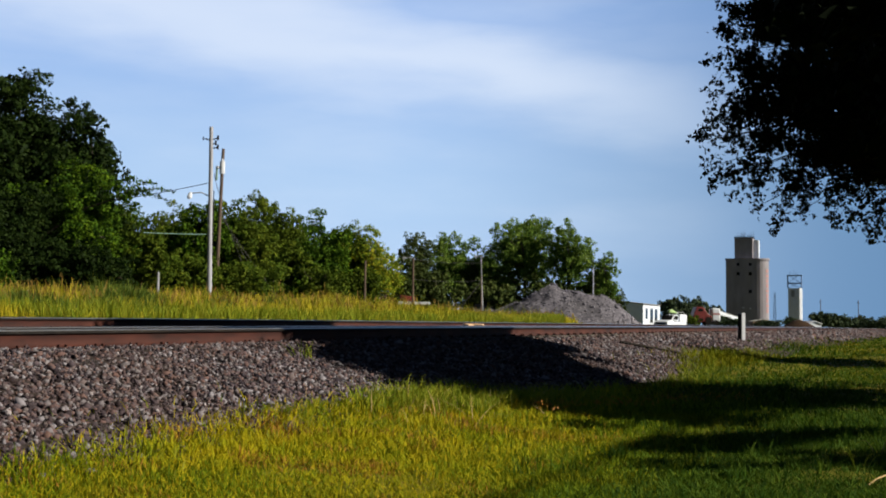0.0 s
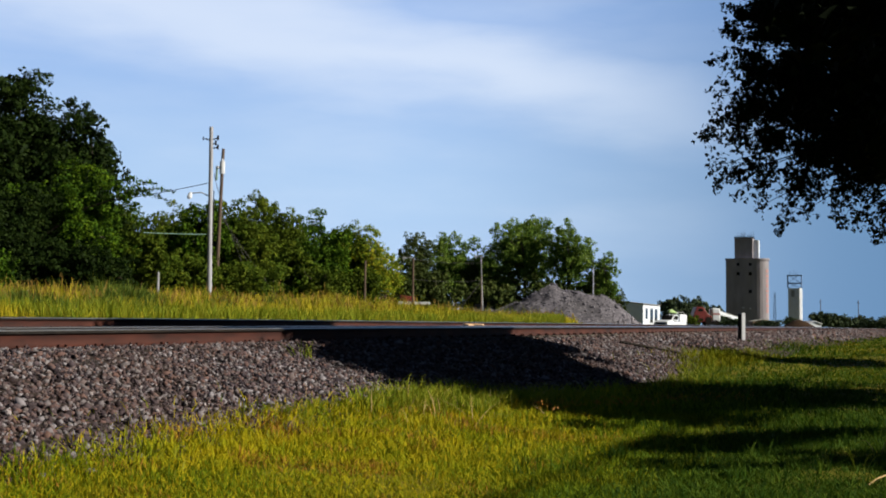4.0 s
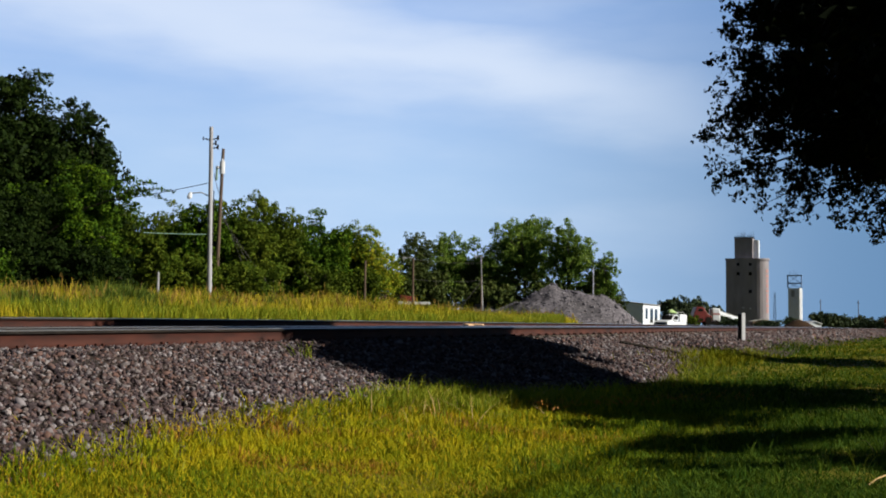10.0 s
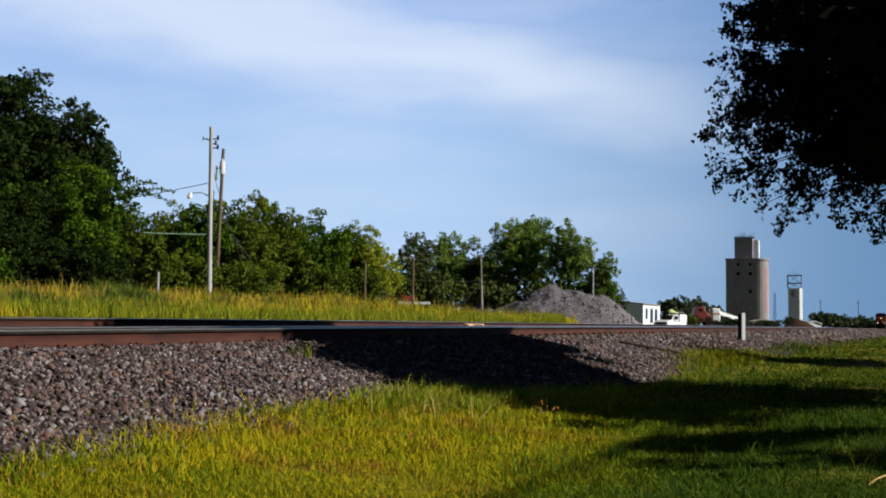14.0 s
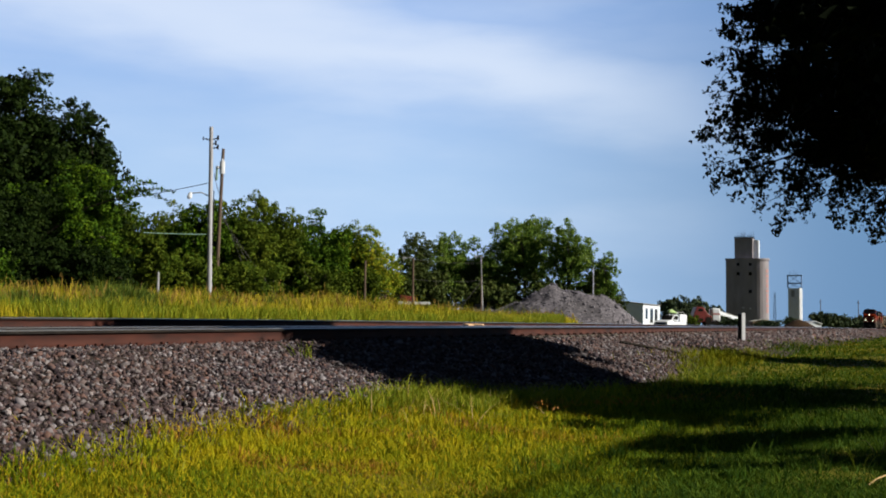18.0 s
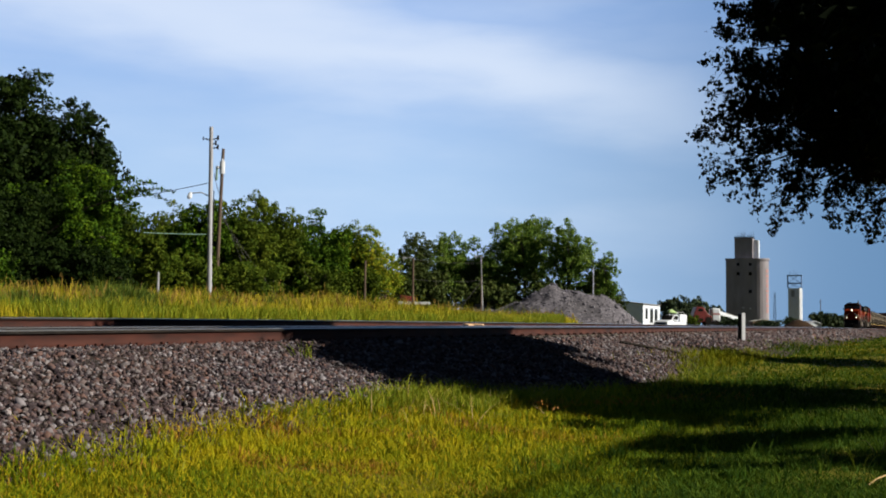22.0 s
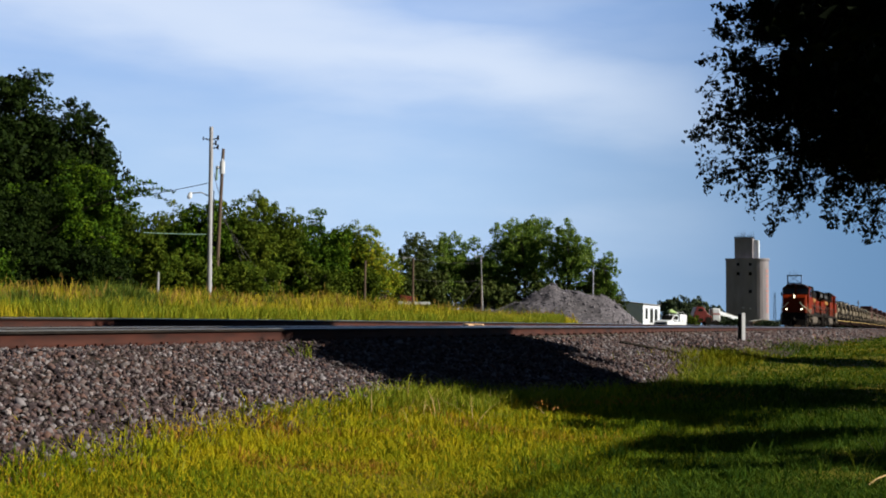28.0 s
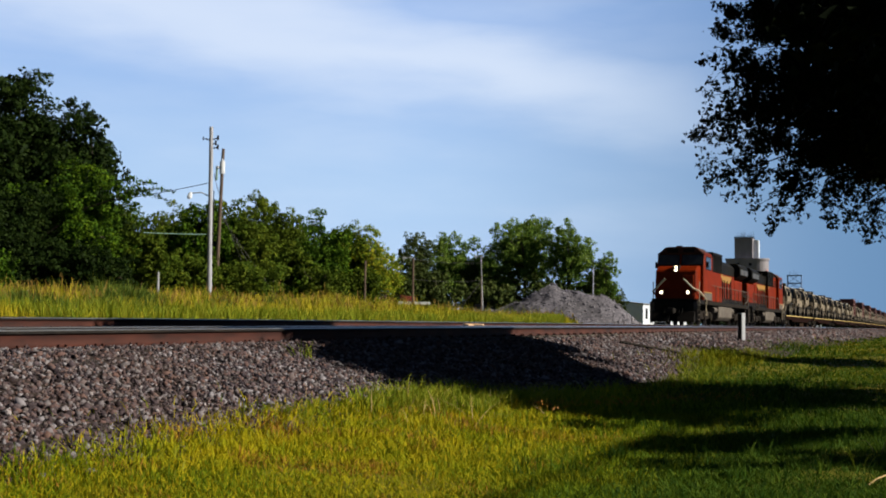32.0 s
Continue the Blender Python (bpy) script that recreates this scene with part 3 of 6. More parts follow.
    plate.location = (x0, y, float(top(x0)) - 0.186 + 0.004)
    x = x0 + 0.52
    while x < x1:
        t2, p2 = tie.copy(), plate.copy()
        scene.collection.objects.link(t2)
        scene.collection.objects.link(p2)
        t2.location = (x, y + GAUGE / 2 + random.uniform(-0.04, 0.04), float(top(x)) - 0.186 - 0.085)
        p2.location = (x, y, float(top(x)) - 0.186 + 0.004)
        x += 0.52 + random.uniform(-0.02, 0.02)
    return tr


build_track(NEAR_RAIL, near_top, "near railway track with rusty rails on half-buried sleepers", 5.0, 70.0)
build_track(FAR_RAIL, far_top, "far railway track with rusty rails that carries the train", 12.0, 60.0)


# ---- ballast stones ----
OCTA = np.array([(1, 0, 0), (-1, 0, 0), (0, 1, 0), (0, -1, 0), (0, 0, 1), (0, 0, -1)], float)
OCTF = np.array([(0, 2, 4), (2, 1, 4), (1, 3, 4), (3, 0, 4), (2, 0, 5), (1, 2, 5), (3, 1, 5), (0, 3, 5)])


def scatter_stones(name, x, y, z, size, material, label):
    n = len(x)
    v = OCTA[None] * RNG.uniform(0.55, 1.25, (n, 6, 1)) + RNG.normal(0, 0.22, (n, 6, 3))
    a, b = RNG.uniform(0, 6.28, n), RNG.uniform(0, 6.28, n)
    ca, sa, cb, sb = np.cos(a), np.sin(a), np.cos(b), np.sin(b)
    o, l = np.zeros(n), np.ones(n)
    R1 = np.stack([ca, -sa, o, sa, ca, o, o, o, l], -1).reshape(n, 3, 3)
    R2 = np.stack([l, o, o, o, cb, -sb, o, sb, cb], -1).reshape(n, 3, 3)
    v = np.einsum("nij,nkj->nki", R1 @ R2, v) * (size[:, None, None] * 0.5)
    v[:, :, 2] *= 0.85
    v += np.stack([x, y, z], -1)[:, None, :]
    f = (OCTF[None] + np.arange(n)[:, None, None] * 6).reshape(-1, 3)
    return tagged(raw(name, v.reshape(-1, 3), f, material), label, "gravel", kind="stuff")


def toe(x):
    """Where the grass meets the stones."""
    return np.interp(x, [3, 5, 7, 9, 10.3, 11.3, 13, 16.5, 20, 22.5, 26, 30, 38, 51, 63, 100], [5.05, 4.9, 5.05, 5.12, 4.95, 4.5, 4.2, 4.15, 4.3, 4.9, 5.45, 5.55, 5.5, 5.55, 5.4, 5.0])


def build_stones():
    xs, ys, ss = [], [], []
    for x0, x1, per, size in ((2, 14, 700, 0.046), (14, 28, 300, 0.062), (28, 60, 120, 0.09), (60, 150, 22, 0.18)):
        n = int((x1 - x0) * 4.2 * per)
        xs.append(RNG.uniform(x0, x1, n))
        ys.append(RNG.uniform(3.7, 7.9, n))
        ss.append(size * RNG.lognormal(0, 0.28, n))
    x, y, s = np.concatenate(xs), np.concatenate(ys), np.concatenate(ss)
    keep = y > toe(x) - 0.35 + RNG.uniform(0, 0.4, len(x))
    x, y, s = x[keep], y[keep], s[keep]
    scatter_stones("ballast_stones", x, y, land(x, y) + s * 0.12, s, M["stones"], "loose grey and brown crushed ballast stones on the bank")
    n = 5000
    x, y = RNG.uniform(9, 45, n), RNG.uniform(9.6, 13.6, n)
    s = 0.06 * RNG.lognormal(0, 0.3, n)
    scatter_stones("ballast_stones", x, y, land(x, y) + s * 0.1, s, M["stones"], "ballast stones between the two tracks")


build_stones()


# ---- grass ----
def blades(name, x, y, z, h, w, material, label, lean=0.35, bend=0.5):
    """Tapered bent blades of two triangles and a tip, one island each."""
    n = len(x)
    a = RNG.uniform(0, 6.28, n)
    side = np.stack([np.cos(a), np.sin(a), np.zeros(n)], -1) * (w / 2)[:, None]
    d = RNG.uniform(0, 6.28, n)
    fall = np.stack([np.cos(d), np.sin(d), np.zeros(n)], -1) * (h * np.abs(RNG.normal(0, lean, n)))[:, None]
    base = np.stack([x, y, z], -1)
    up = np.zeros((n, 3))
    up[:, 2] = h
    mid = base + up * 0.6 + fall * (0.6 - bend * 0.3)
    tip = base + up + fall
    v = np.stack([base - side, base + side, mid + side * 0.75, mid - side * 0.75, tip + side * 0.12, tip - side * 0.12], 1).reshape(-1, 3)
    k = np.arange(n)[:, None] * 6
    f = np.concatenate([k + np.array([[0, 1, 2, 3]]), k + np.array([[3, 2, 4, 5]])])
    ob = raw(name, v, f, material)
    return tagged(ob, label, "grass", kind="stuff")


def fan(n, d0, d1, power, half=0.46):
    """Places in a fan before the standpoint, thinning with distance."""
    u = RNG.uniform(0, 1, n)
    d = (d0 ** (1 - power) + u * (d1 ** (1 - power) - d0 ** (1 - power))) ** (1 / (1 - power))
    s = RNG.uniform(-half, half, n) * d
    fx, fy, rx, ry = 0.9086, 0.4176, 0.4176, -0.9086
    return fx * d + rx * s, fy * d + ry * s, d


def lumps(x, y, f, seed):
    return np.array([noise.noise((a * f, b * f, seed)) for a, b in zip(x, y)])


def build_lawn():
    x, y, d = fan(215000, 4.4, 45, 1.42)
    edge = toe(x)
    keep = (y < edge + RNG.normal(0.03, 0.26, len(x))) & (RNG.uniform(0, 1, len(x)) < np.clip((edge + 0.25 - y) * 2.2, 0.12, 1))
    x, y, d = x[keep], y[keep], d[keep]
    edge = toe(x)
    clump = lumps(x, y, 1.6, 5) * 0.5 + lumps(x, y, 5, 9) * 0.5
    h = (0.052 + 0.035 * clump + 0.035 * RNG.uniform(0, 1, len(x))) * (1 + 0.4 * smooth(1.2, 0.2, edge - y))
    h *= 0.86 + 0.14 * smooth(7, 12, d)
    h, w = np.clip(h, 0.042, 0.25), 0.0055 + 0.00066 * d
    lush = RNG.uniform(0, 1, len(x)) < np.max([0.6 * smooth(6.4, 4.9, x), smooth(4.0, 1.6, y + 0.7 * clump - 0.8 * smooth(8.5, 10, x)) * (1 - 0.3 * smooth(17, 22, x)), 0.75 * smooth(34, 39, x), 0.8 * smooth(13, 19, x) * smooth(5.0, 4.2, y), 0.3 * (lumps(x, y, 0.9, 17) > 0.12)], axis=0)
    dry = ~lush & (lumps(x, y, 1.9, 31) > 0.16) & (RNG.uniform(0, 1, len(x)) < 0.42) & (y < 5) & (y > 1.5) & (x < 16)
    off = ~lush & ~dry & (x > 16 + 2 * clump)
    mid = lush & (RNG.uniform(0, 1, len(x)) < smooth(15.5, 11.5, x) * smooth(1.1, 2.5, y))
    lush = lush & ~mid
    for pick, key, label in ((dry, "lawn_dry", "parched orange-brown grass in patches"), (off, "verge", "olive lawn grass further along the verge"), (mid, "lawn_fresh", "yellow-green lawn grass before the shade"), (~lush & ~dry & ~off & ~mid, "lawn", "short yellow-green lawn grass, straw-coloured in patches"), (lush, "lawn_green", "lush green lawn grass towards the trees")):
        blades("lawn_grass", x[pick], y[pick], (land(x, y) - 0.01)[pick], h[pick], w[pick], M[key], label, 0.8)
    # the rougher verge further along the line
    x, y, d = fan(60000, 38, 190, 1.2)
    keep = (y < toe(x) + RNG.normal(0, 0.35, len(x))) & (y > -12)
    x, y, d = x[keep], y[keep], d[keep]
    pale = lumps(x, y, 0.12, 3) + RNG.normal(0, 0.25, len(x)) > 0.22
    for pick, key in ((pale, "verge"), (~pale, "lawn_green")):
        blades("verge_grass", x[pick], y[pick], land(x, y)[pick] - 0.02, RNG.uniform(0.08, 0.20, pick.sum()), 0.001 * d[pick], M[key], "rough green verge grass along the line", 0.7)
    # a yellowish tongue of longer grass creeping up the stones
    n = 1800
    x, y = RNG.normal(28.0, 2.6, n), RNG.normal(4.85, 0.42, n)
    blades("verge_grass", x, y, land(x, y) - 0.02, RNG.uniform(0.06, 0.21, n), np.full(n, 0.024), M["verge"], "yellowish longer grass creeping up the stones", 0.6)
    # the lawn goes on round the standpoint
    n = 15000
    x, y = RNG.normal(0, 6, n), RNG.uniform(-12, 5.0, n)
    ok = (np.hypot(x, y) > 1.2) & (y < toe(x) - 0.1) & (~((0.9086 * x + 0.4176 * y > 4.4) & (np.abs(0.4176 * x - 0.9086 * y) < 0.45 * (0.9086 * x + 0.4176 * y))))
    x, y = x[ok], y[ok]
    blades("lawn_grass", x, y, land(x, y) - 0.01, RNG.uniform(0.03, 0.09, len(x)), np.full(len(x), 0.02), M["lawn"], "short lawn grass round the standpoint", 0.8)
    # taller tufts along the foot of the bank
    n = 470
    cx = np.where(RNG.uniform(0, 1, n) < 0.62, RNG.normal(10.6, 1.5, n), RNG.uniform(5, 36, n))
    cy = toe(cx) - np.abs(RNG.normal(0.0, 0.40, n))
    # single clumps of pale strap leaves in the lawn
    lone = np.array([(5.24, 4.20), (5.08, 4.01), (5.15, 4.22), (6.30, 4.33), (10.91, 6.83), (9.28, 5.13), (9.74, 5.28), (9.20, 4.47), (9.64, 4.59), (9.53, 3.65), (7.47, 2.40), (7.83, 2.47), (8.65, 3.55)])
    cx, cy = np.concatenate([cx, lone[:, 0]]), np.concatenate([cy, lone[:, 1]])
    xs, ys, hs = [], [], []
    for a, b in zip(cx, cy):
        k = int(RNG.integers(8, 22))
        xs.append(a + RNG.normal(0, 0.07, k))
        ys.append(b + RNG.normal(0, 0.07, k))
        hs.append(RNG.uniform(0.08, 0.22, k) * RNG.uniform(0.5, 1.2) * (0.55 if a < 8.8 else 1.0))
    x, y, h = np.concatenate(xs), np.concatenate(ys), np.concatenate(hs)
    # loose dark tufts in the lush grass
    n = 2600
    k = RNG.integers(0, 130, n)
    ax, ay = RNG.uniform(6.4, 13.0, 130), RNG.uniform(-0.6, 2.6, 130)
    tx, ty = ax[k] + RNG.normal(0, 0.05, n), ay[k] + RNG.normal(0, 0.05, n)
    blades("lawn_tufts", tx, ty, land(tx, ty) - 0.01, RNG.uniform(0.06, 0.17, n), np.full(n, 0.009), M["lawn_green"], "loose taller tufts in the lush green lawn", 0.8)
    # a rank tussock of long strap leaves where the shade begins
    k = 620
    tx, ty = RNG.normal(10.5, 0.55, k), RNG.normal(4.75, 0.20, k)
    x, y, h = np.concatenate([x, tx]), np.concatenate([y, ty]), np.concatenate([h, RNG.uniform(0.10, 0.24, k)])
    blades("weeds", x, y, land(x, y) - 0.01, h, np.full(len(x), 0.0135), M["weeds"], "tufts of taller strap-leaved weeds along the ballast", 0.8)


def build_meadow():
    x, y, d = fan(165000, 22, 90, 0.7, 0.47)
    keep = (y > 18.2) & (y < 44) & (x < 88) & (y > 0.325 * x + RNG.normal(0, 0.5, len(x)))
    x, y, d = x[keep], y[keep], d[keep]
    c = lumps(x, y, 0.25, 2)
    near = smooth(18, 24, y)
    c2 = lumps(x, y, 0.9, 8)
    h = (0.30 + 0.27 * near) * (1 + 0.35 * smooth(33, 42, x)) * (1 - 0.42 * smooth(45, 60, x)) * (1 + 0.5 * c + 0.75 * c2) * RNG.uniform(0.5, 1.2, len(x))
    blades("meadow_grass", x, y, land(x, y) - 0.02, h, 0.009 + 0.0005 * d, M["meadow"], "waist-high green and straw meadow grass beyond the tracks", 0.42)
    tall = h
    # a greener strip of leafy weeds along the ballast
    n = 16000
    wx = RNG.uniform(18, 66, n)
    wy = np.maximum(18.0, 0.33 * wx) + np.abs(RNG.normal(0, 1.1, n))
    blades("track_weeds", wx, wy, land(wx, wy) - 0.02, RNG.uniform(0.2, 0.55, n) * (1 + 0.6 * lumps(wx, wy, 0.7, 4)), 0.02 + 0.0004 * wx, M["weeds"], "fresh green weeds along the far ballast", 0.45)
    # taller stalks standing out of it
    k = (RNG.uniform(0, 1, len(x)) < 0.022) & (y > 20)
    blades("meadow_stalks", x[k], y[k], land(x, y)[k] - 0.02, RNG.uniform(0.55, 1.05, k.sum()), 0.010 + 0.0005 * d[k], M["weeds"], "tall loose stalks standing out of the meadow grass", 0.3)
    pick = (RNG.uniform(0, 1, len(x)) < 0.10 + 0.12 * (c2 > 0.1)) & (y > 21)
    x, y, d = x[pick], y[pick], d[pick]
    h = RNG.uniform(0.12, 0.32, len(x))
    blades("seed_heads", x, y, land(x, y) + tall[pick] * RNG.uniform(0.6, 1.0, len(x)), h, 0.014 + 0.0006 * d, M["seed"], "reddish-brown seed heads over the meadow grass", 0.5)


def build_flowers():
    """Orange wild flowers in the shade, and pale dry straws by the bank."""
    n = 210
    x = RNG.uniform(10.0, 13.4, n)
    y = 3.2 - 0.42 * (x - 10.9) + RNG.normal(0, 0.16, n)
    blades("wild_flowers", x, y, land(x, y) + RNG.uniform(0.06, 0.14, n), np.full(n, 0.016), np.full(n, 0.018), M["petal"], "small orange wild flowers in the verge grass", 0.6)
    for k in range(16):
        x, y = 8.1 + RNG.normal(0, 0.8), 0.42 + RNG.normal(0, 0.10)
        a, h = RNG.uniform(0, 6.28), RNG.uniform(0.08, 0.2)
        bm = tube(fresh(), [(x + q * 0.7 * h * math.cos(a), y + q * 0.7 * h * math.sin(a), float(land(x, y)) + h * (1.9 * q - 1.0 * q * q)) for q in (0, 0.3, 0.6, 0.85, 1.1)], 0.002, 5)
        tagged(part("grass_stalk", bm, M["straw" if k % 6 == 0 else "weeds"]), "long arching grass stalk in the shaded lawn", "grass stalk", "arching grass stalks")
    n = 60
    x, y = RNG.normal(9.6, 1.2, n), RNG.normal(4.5, 0.5, n)
    blades("dry_straws", x, y, land(x, y), RNG.uniform(0.10, 0.26, n), np.full(n, 0.007), M["straw"], "pale dry straws bent over in the grass", 1.1)


def build_meadow_weeds():
    """Leafy dark green weeds standing in the meadow grass."""
    more = [(RNG.uniform(18.6, 24.5), RNG.uniform(18.6, 25.5), RNG.uniform(0.7, 1.2), RNG.uniform(0.4, 0.7)) for k in range(3)]
    for x, y, r, h in (*more, (25.5, 22.1, 0.7, 1.0), (26.7, 22.5, 0.7, 0.9), (21.6, 22.6, 0.6, 0.7), (22.4, 20.4, 0.5, 0.6), (26.5, 23.4, 0.9, 0.9), (30.6, 22.6, 0.8, 0.7), (39.0, 29.5, 1.0, 1.0), (48.0, 29.0, 1.1, 0.9), (52.5, 27.0, 1.0, 0.8), (23.9, 21.6, 0.7, 0.85), (28.5, 26.0, 0.8, 1.2), (36.0, 24.0, 0.8, 0.9), (44.0, 25.5, 1.0, 0.9), (33.0, 29.0, 0.9, 1.1)):
        n = 1000
        a, q = RNG.uniform(0, 6.28, n), r * np.sqrt(RNG.uniform(0, 1, n))
        px, py = x + q * np.cos(a), y + q * np.sin(a)
        blades("meadow_weed", px, py, land(px, py) - 0.02, h * RNG.uniform(0.5, 1.1, n) * (1.1 - 0.5 * q / r), np.full(n, 0.035), M["weeds_dark"], "clump of dark green weeds in the meadow", 0.35)


build_lawn()
build_flowers()
build_meadow()
build_meadow_weeds()


# ---- trees ----
def leaf_cloud(centres, radii, per, size, flat=0.8, hang=0.0, shell=0.55, tumble=None):
    """Leaf sprigs round many small clumps: pointed six-cornered blades, thickest near each clump's skin."""
    pts, outs = [], []
    for c, r in zip(centres, radii):
        k = int(per * r * r)
        u = RNG.normal(0, 1, (k, 3))
        u /= np.linalg.norm(u, axis=1)[:, None]
        rr = r * RNG.uniform(shell, 1.0, k) ** 0.6 * (1 + (0.22 if tumble is None else 0.13) * RNG.normal(0, 1, k))
        u[:, 2] *= flat
        pts.append(np.asarray(c) + u * rr[:, None])
        outs.append(u)
    p = np.concatenate(pts)
    n = len(p)
    ax = RNG.normal(0, 1, (n, 3))
    ax[:, 2] -= hang
    ax /= np.linalg.norm(ax, axis=1)[:, None]
    if tumble is None:
        sd = np.cross(ax, RNG.normal(0, 1, (n, 3)))
    else:       # blades lie along the skin of their clump
        out = np.concatenate(outs) + tumble * RNG.normal(0, 1, (n, 3))
        ax = np.cross(out, ax)
        ax /= np.linalg.norm(ax, axis=1)[:, None] + 1e-9
        sd = np.cross(out, ax)
    sd /= np.linalg.norm(sd, axis=1)[:, None] + 1e-9
    s = size * RNG.uniform(0.6, 1.3, n)[:, None]
    nrm = np.cross(ax, sd) * s * 0.12
    v = np.stack([p - ax * s * 0.5, p - ax * s * 0.1 + sd * s * 0.30 + nrm, p + ax * s * 0.5, p - ax * s * 0.1 - sd * s * 0.30 + nrm], 1).reshape(-1, 3)
    return v, np.arange(n * 4).reshape(n, 4)


def crown_clumps(rx, ry, z0, z1, count, r0, r1, ragged=0.25, low=0.0):
    """Clump centres on an uneven egg between the heights z0 and z1."""
    cs, rs = [], []
    zc, rz = (z0 + z1) / 2, (z1 - z0) / 2
    for i in range(count):
        u = RNG.normal(0, 1, 3)
        u /= np.linalg.norm(u)
        if u[2] < -0.55 and RNG.uniform() < 0.5:
            u[2] *= -1
        k = RNG.uniform(0.45, 0.95) if i % 3 else RNG.uniform(0.1, 0.6)
        k *= 1 + ragged * RNG.normal(0, 0.4)
        r = RNG.uniform(r0, r1)
        wide = 1 + low * max(0, -u[2])
        cs.append((u[0] * (rx - r * 0.6) * k * wide, u[1] * (ry - r * 0.6) * k * wide, min(zc + u[2] * (rz - r * 0.5) * k, z1 - r * 0.7)))
        rs.append(r)
    return cs, rs


def tree(x, y, top, r, leaf, label, base=None, clumps=42, per=240, size=0.30, clear=0.12, ragged=0.3, category="tree", group="trees behind the meadow", girth=1.0, sprays=16):
    """Tapered trunk with forking limbs and a crown of leaf clumps."""
    global RNG
    keep, RNG = RNG, np.random.default_rng(int(x * 131 + y * 977 + 50000))
    z = float(land(x, y)) if base is None else base
    h = top - z
    t = empty("tree", pose(x, y, z, rz=RNG.uniform(0, 360)), label, category, group)
    cs, rs = crown_clumps(r * 1.22, r * 1.22, h * clear, h * 1.02, int(clumps * 1.15), r * 0.20, r * 0.42, ragged)
    bm = fresh()
    lean = Vector((RNG.normal(0, 0.04) * h, RNG.normal(0, 0.04) * h, h * 0.6))
    rod(bm, (0, 0, -0.2), lean * 0.5, girth * max(0.07, h * 0.022), girth * max(0.05, h * 0.016), 9)
    rod(bm, lean * 0.5, lean, girth * max(0.05, h * 0.016), 0.05 * girth, 8)
    part("trunk", bm, M["bark"], t)
    for c in cs[::4]:
        bm = fresh()
        a = lean * RNG.uniform(0.45, 0.95)
        mid = (a + Vector(c)) / 2 + Vector((0, 0, 0.05 * h))
        rod(bm, a, mid, girth * 0.012 * h, girth * 0.008 * h, 6)
        rod(bm, mid, c, girth * 0.008 * h, 0.015, 6)
        part("limb", bm, M["bark"], t)
    # each clump is a cluster of sprays with dark gaps between them
    sc, sr = [], []
    for c, q in zip(cs, rs):
        for k in range(sprays):
            u = RNG.normal(0, 1, 3)
            u /= np.linalg.norm(u)
            sc.append(tuple(np.array(c) + u * q * RNG.uniform(0.5, 1.12) * np.array((1, 1, 0.95))))
            sr.append(q * RNG.uniform(0.16, 0.38))
    v, f = leaf_cloud(sc, sr, per, size, flat=0.8, tumble=0.3)
    raw("crown", v, f, M[leaf], t)
    RNG = keep
    return t


def build_trees():
    dark, mid, fr, yel, hz, hzd = "leaf_dark", "leaf_mid", "leaf_bright", "leaf_yellow", "leaf_hazy", "leaf_haze_dark"
    # x, y, top, radius, leaves, label
    for x, y, top, r, leaf, label in (
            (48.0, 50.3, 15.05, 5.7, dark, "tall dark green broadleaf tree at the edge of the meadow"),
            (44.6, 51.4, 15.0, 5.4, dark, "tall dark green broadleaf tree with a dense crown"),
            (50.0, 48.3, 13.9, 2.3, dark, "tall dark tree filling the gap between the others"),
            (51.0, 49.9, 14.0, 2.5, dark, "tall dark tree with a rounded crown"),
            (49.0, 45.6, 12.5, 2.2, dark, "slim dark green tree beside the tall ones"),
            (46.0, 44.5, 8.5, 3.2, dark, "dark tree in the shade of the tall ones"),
            (57.3, 46.7, 8.1, 2.9, mid, "olive green tree behind the utility poles"),
            (54.5, 48.0, 8.1, 2.0, mid, "small green tree in the gap of the tree row"),
            (60.0, 52.0, 7.0, 3.6, mid, "green tree at the back of the row"),
            (51.3, 35.9, 7.1, 2.7, mid, "rounded olive green tree beyond the meadow"),
            (49.0, 37.5, 6.9, 2.4, fr, "fresh green tree beyond the meadow"),
            (54.0, 36.2, 7.35, 2.6, mid, "green tree in the middle of the row"),
            (57.0, 34.8, 6.7, 2.6, fr, "fresh green tree with a slanting outline in the row"),
            (60.5, 35.0, 6.4, 2.3, mid, "green tree at the end of the row"),
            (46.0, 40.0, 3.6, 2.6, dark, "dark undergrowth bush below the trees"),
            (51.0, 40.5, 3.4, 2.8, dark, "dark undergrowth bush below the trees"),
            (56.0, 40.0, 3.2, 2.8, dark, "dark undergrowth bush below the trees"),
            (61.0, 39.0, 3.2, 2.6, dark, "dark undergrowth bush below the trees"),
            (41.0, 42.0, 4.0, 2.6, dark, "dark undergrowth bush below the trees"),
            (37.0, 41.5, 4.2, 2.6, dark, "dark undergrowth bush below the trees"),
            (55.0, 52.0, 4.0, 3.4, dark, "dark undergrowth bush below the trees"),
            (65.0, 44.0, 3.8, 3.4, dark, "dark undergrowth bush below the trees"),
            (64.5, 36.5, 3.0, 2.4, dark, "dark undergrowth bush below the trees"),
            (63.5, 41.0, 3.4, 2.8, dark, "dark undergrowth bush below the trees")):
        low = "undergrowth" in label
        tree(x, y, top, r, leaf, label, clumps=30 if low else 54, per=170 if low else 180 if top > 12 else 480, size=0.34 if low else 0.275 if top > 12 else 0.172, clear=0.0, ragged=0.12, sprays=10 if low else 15)
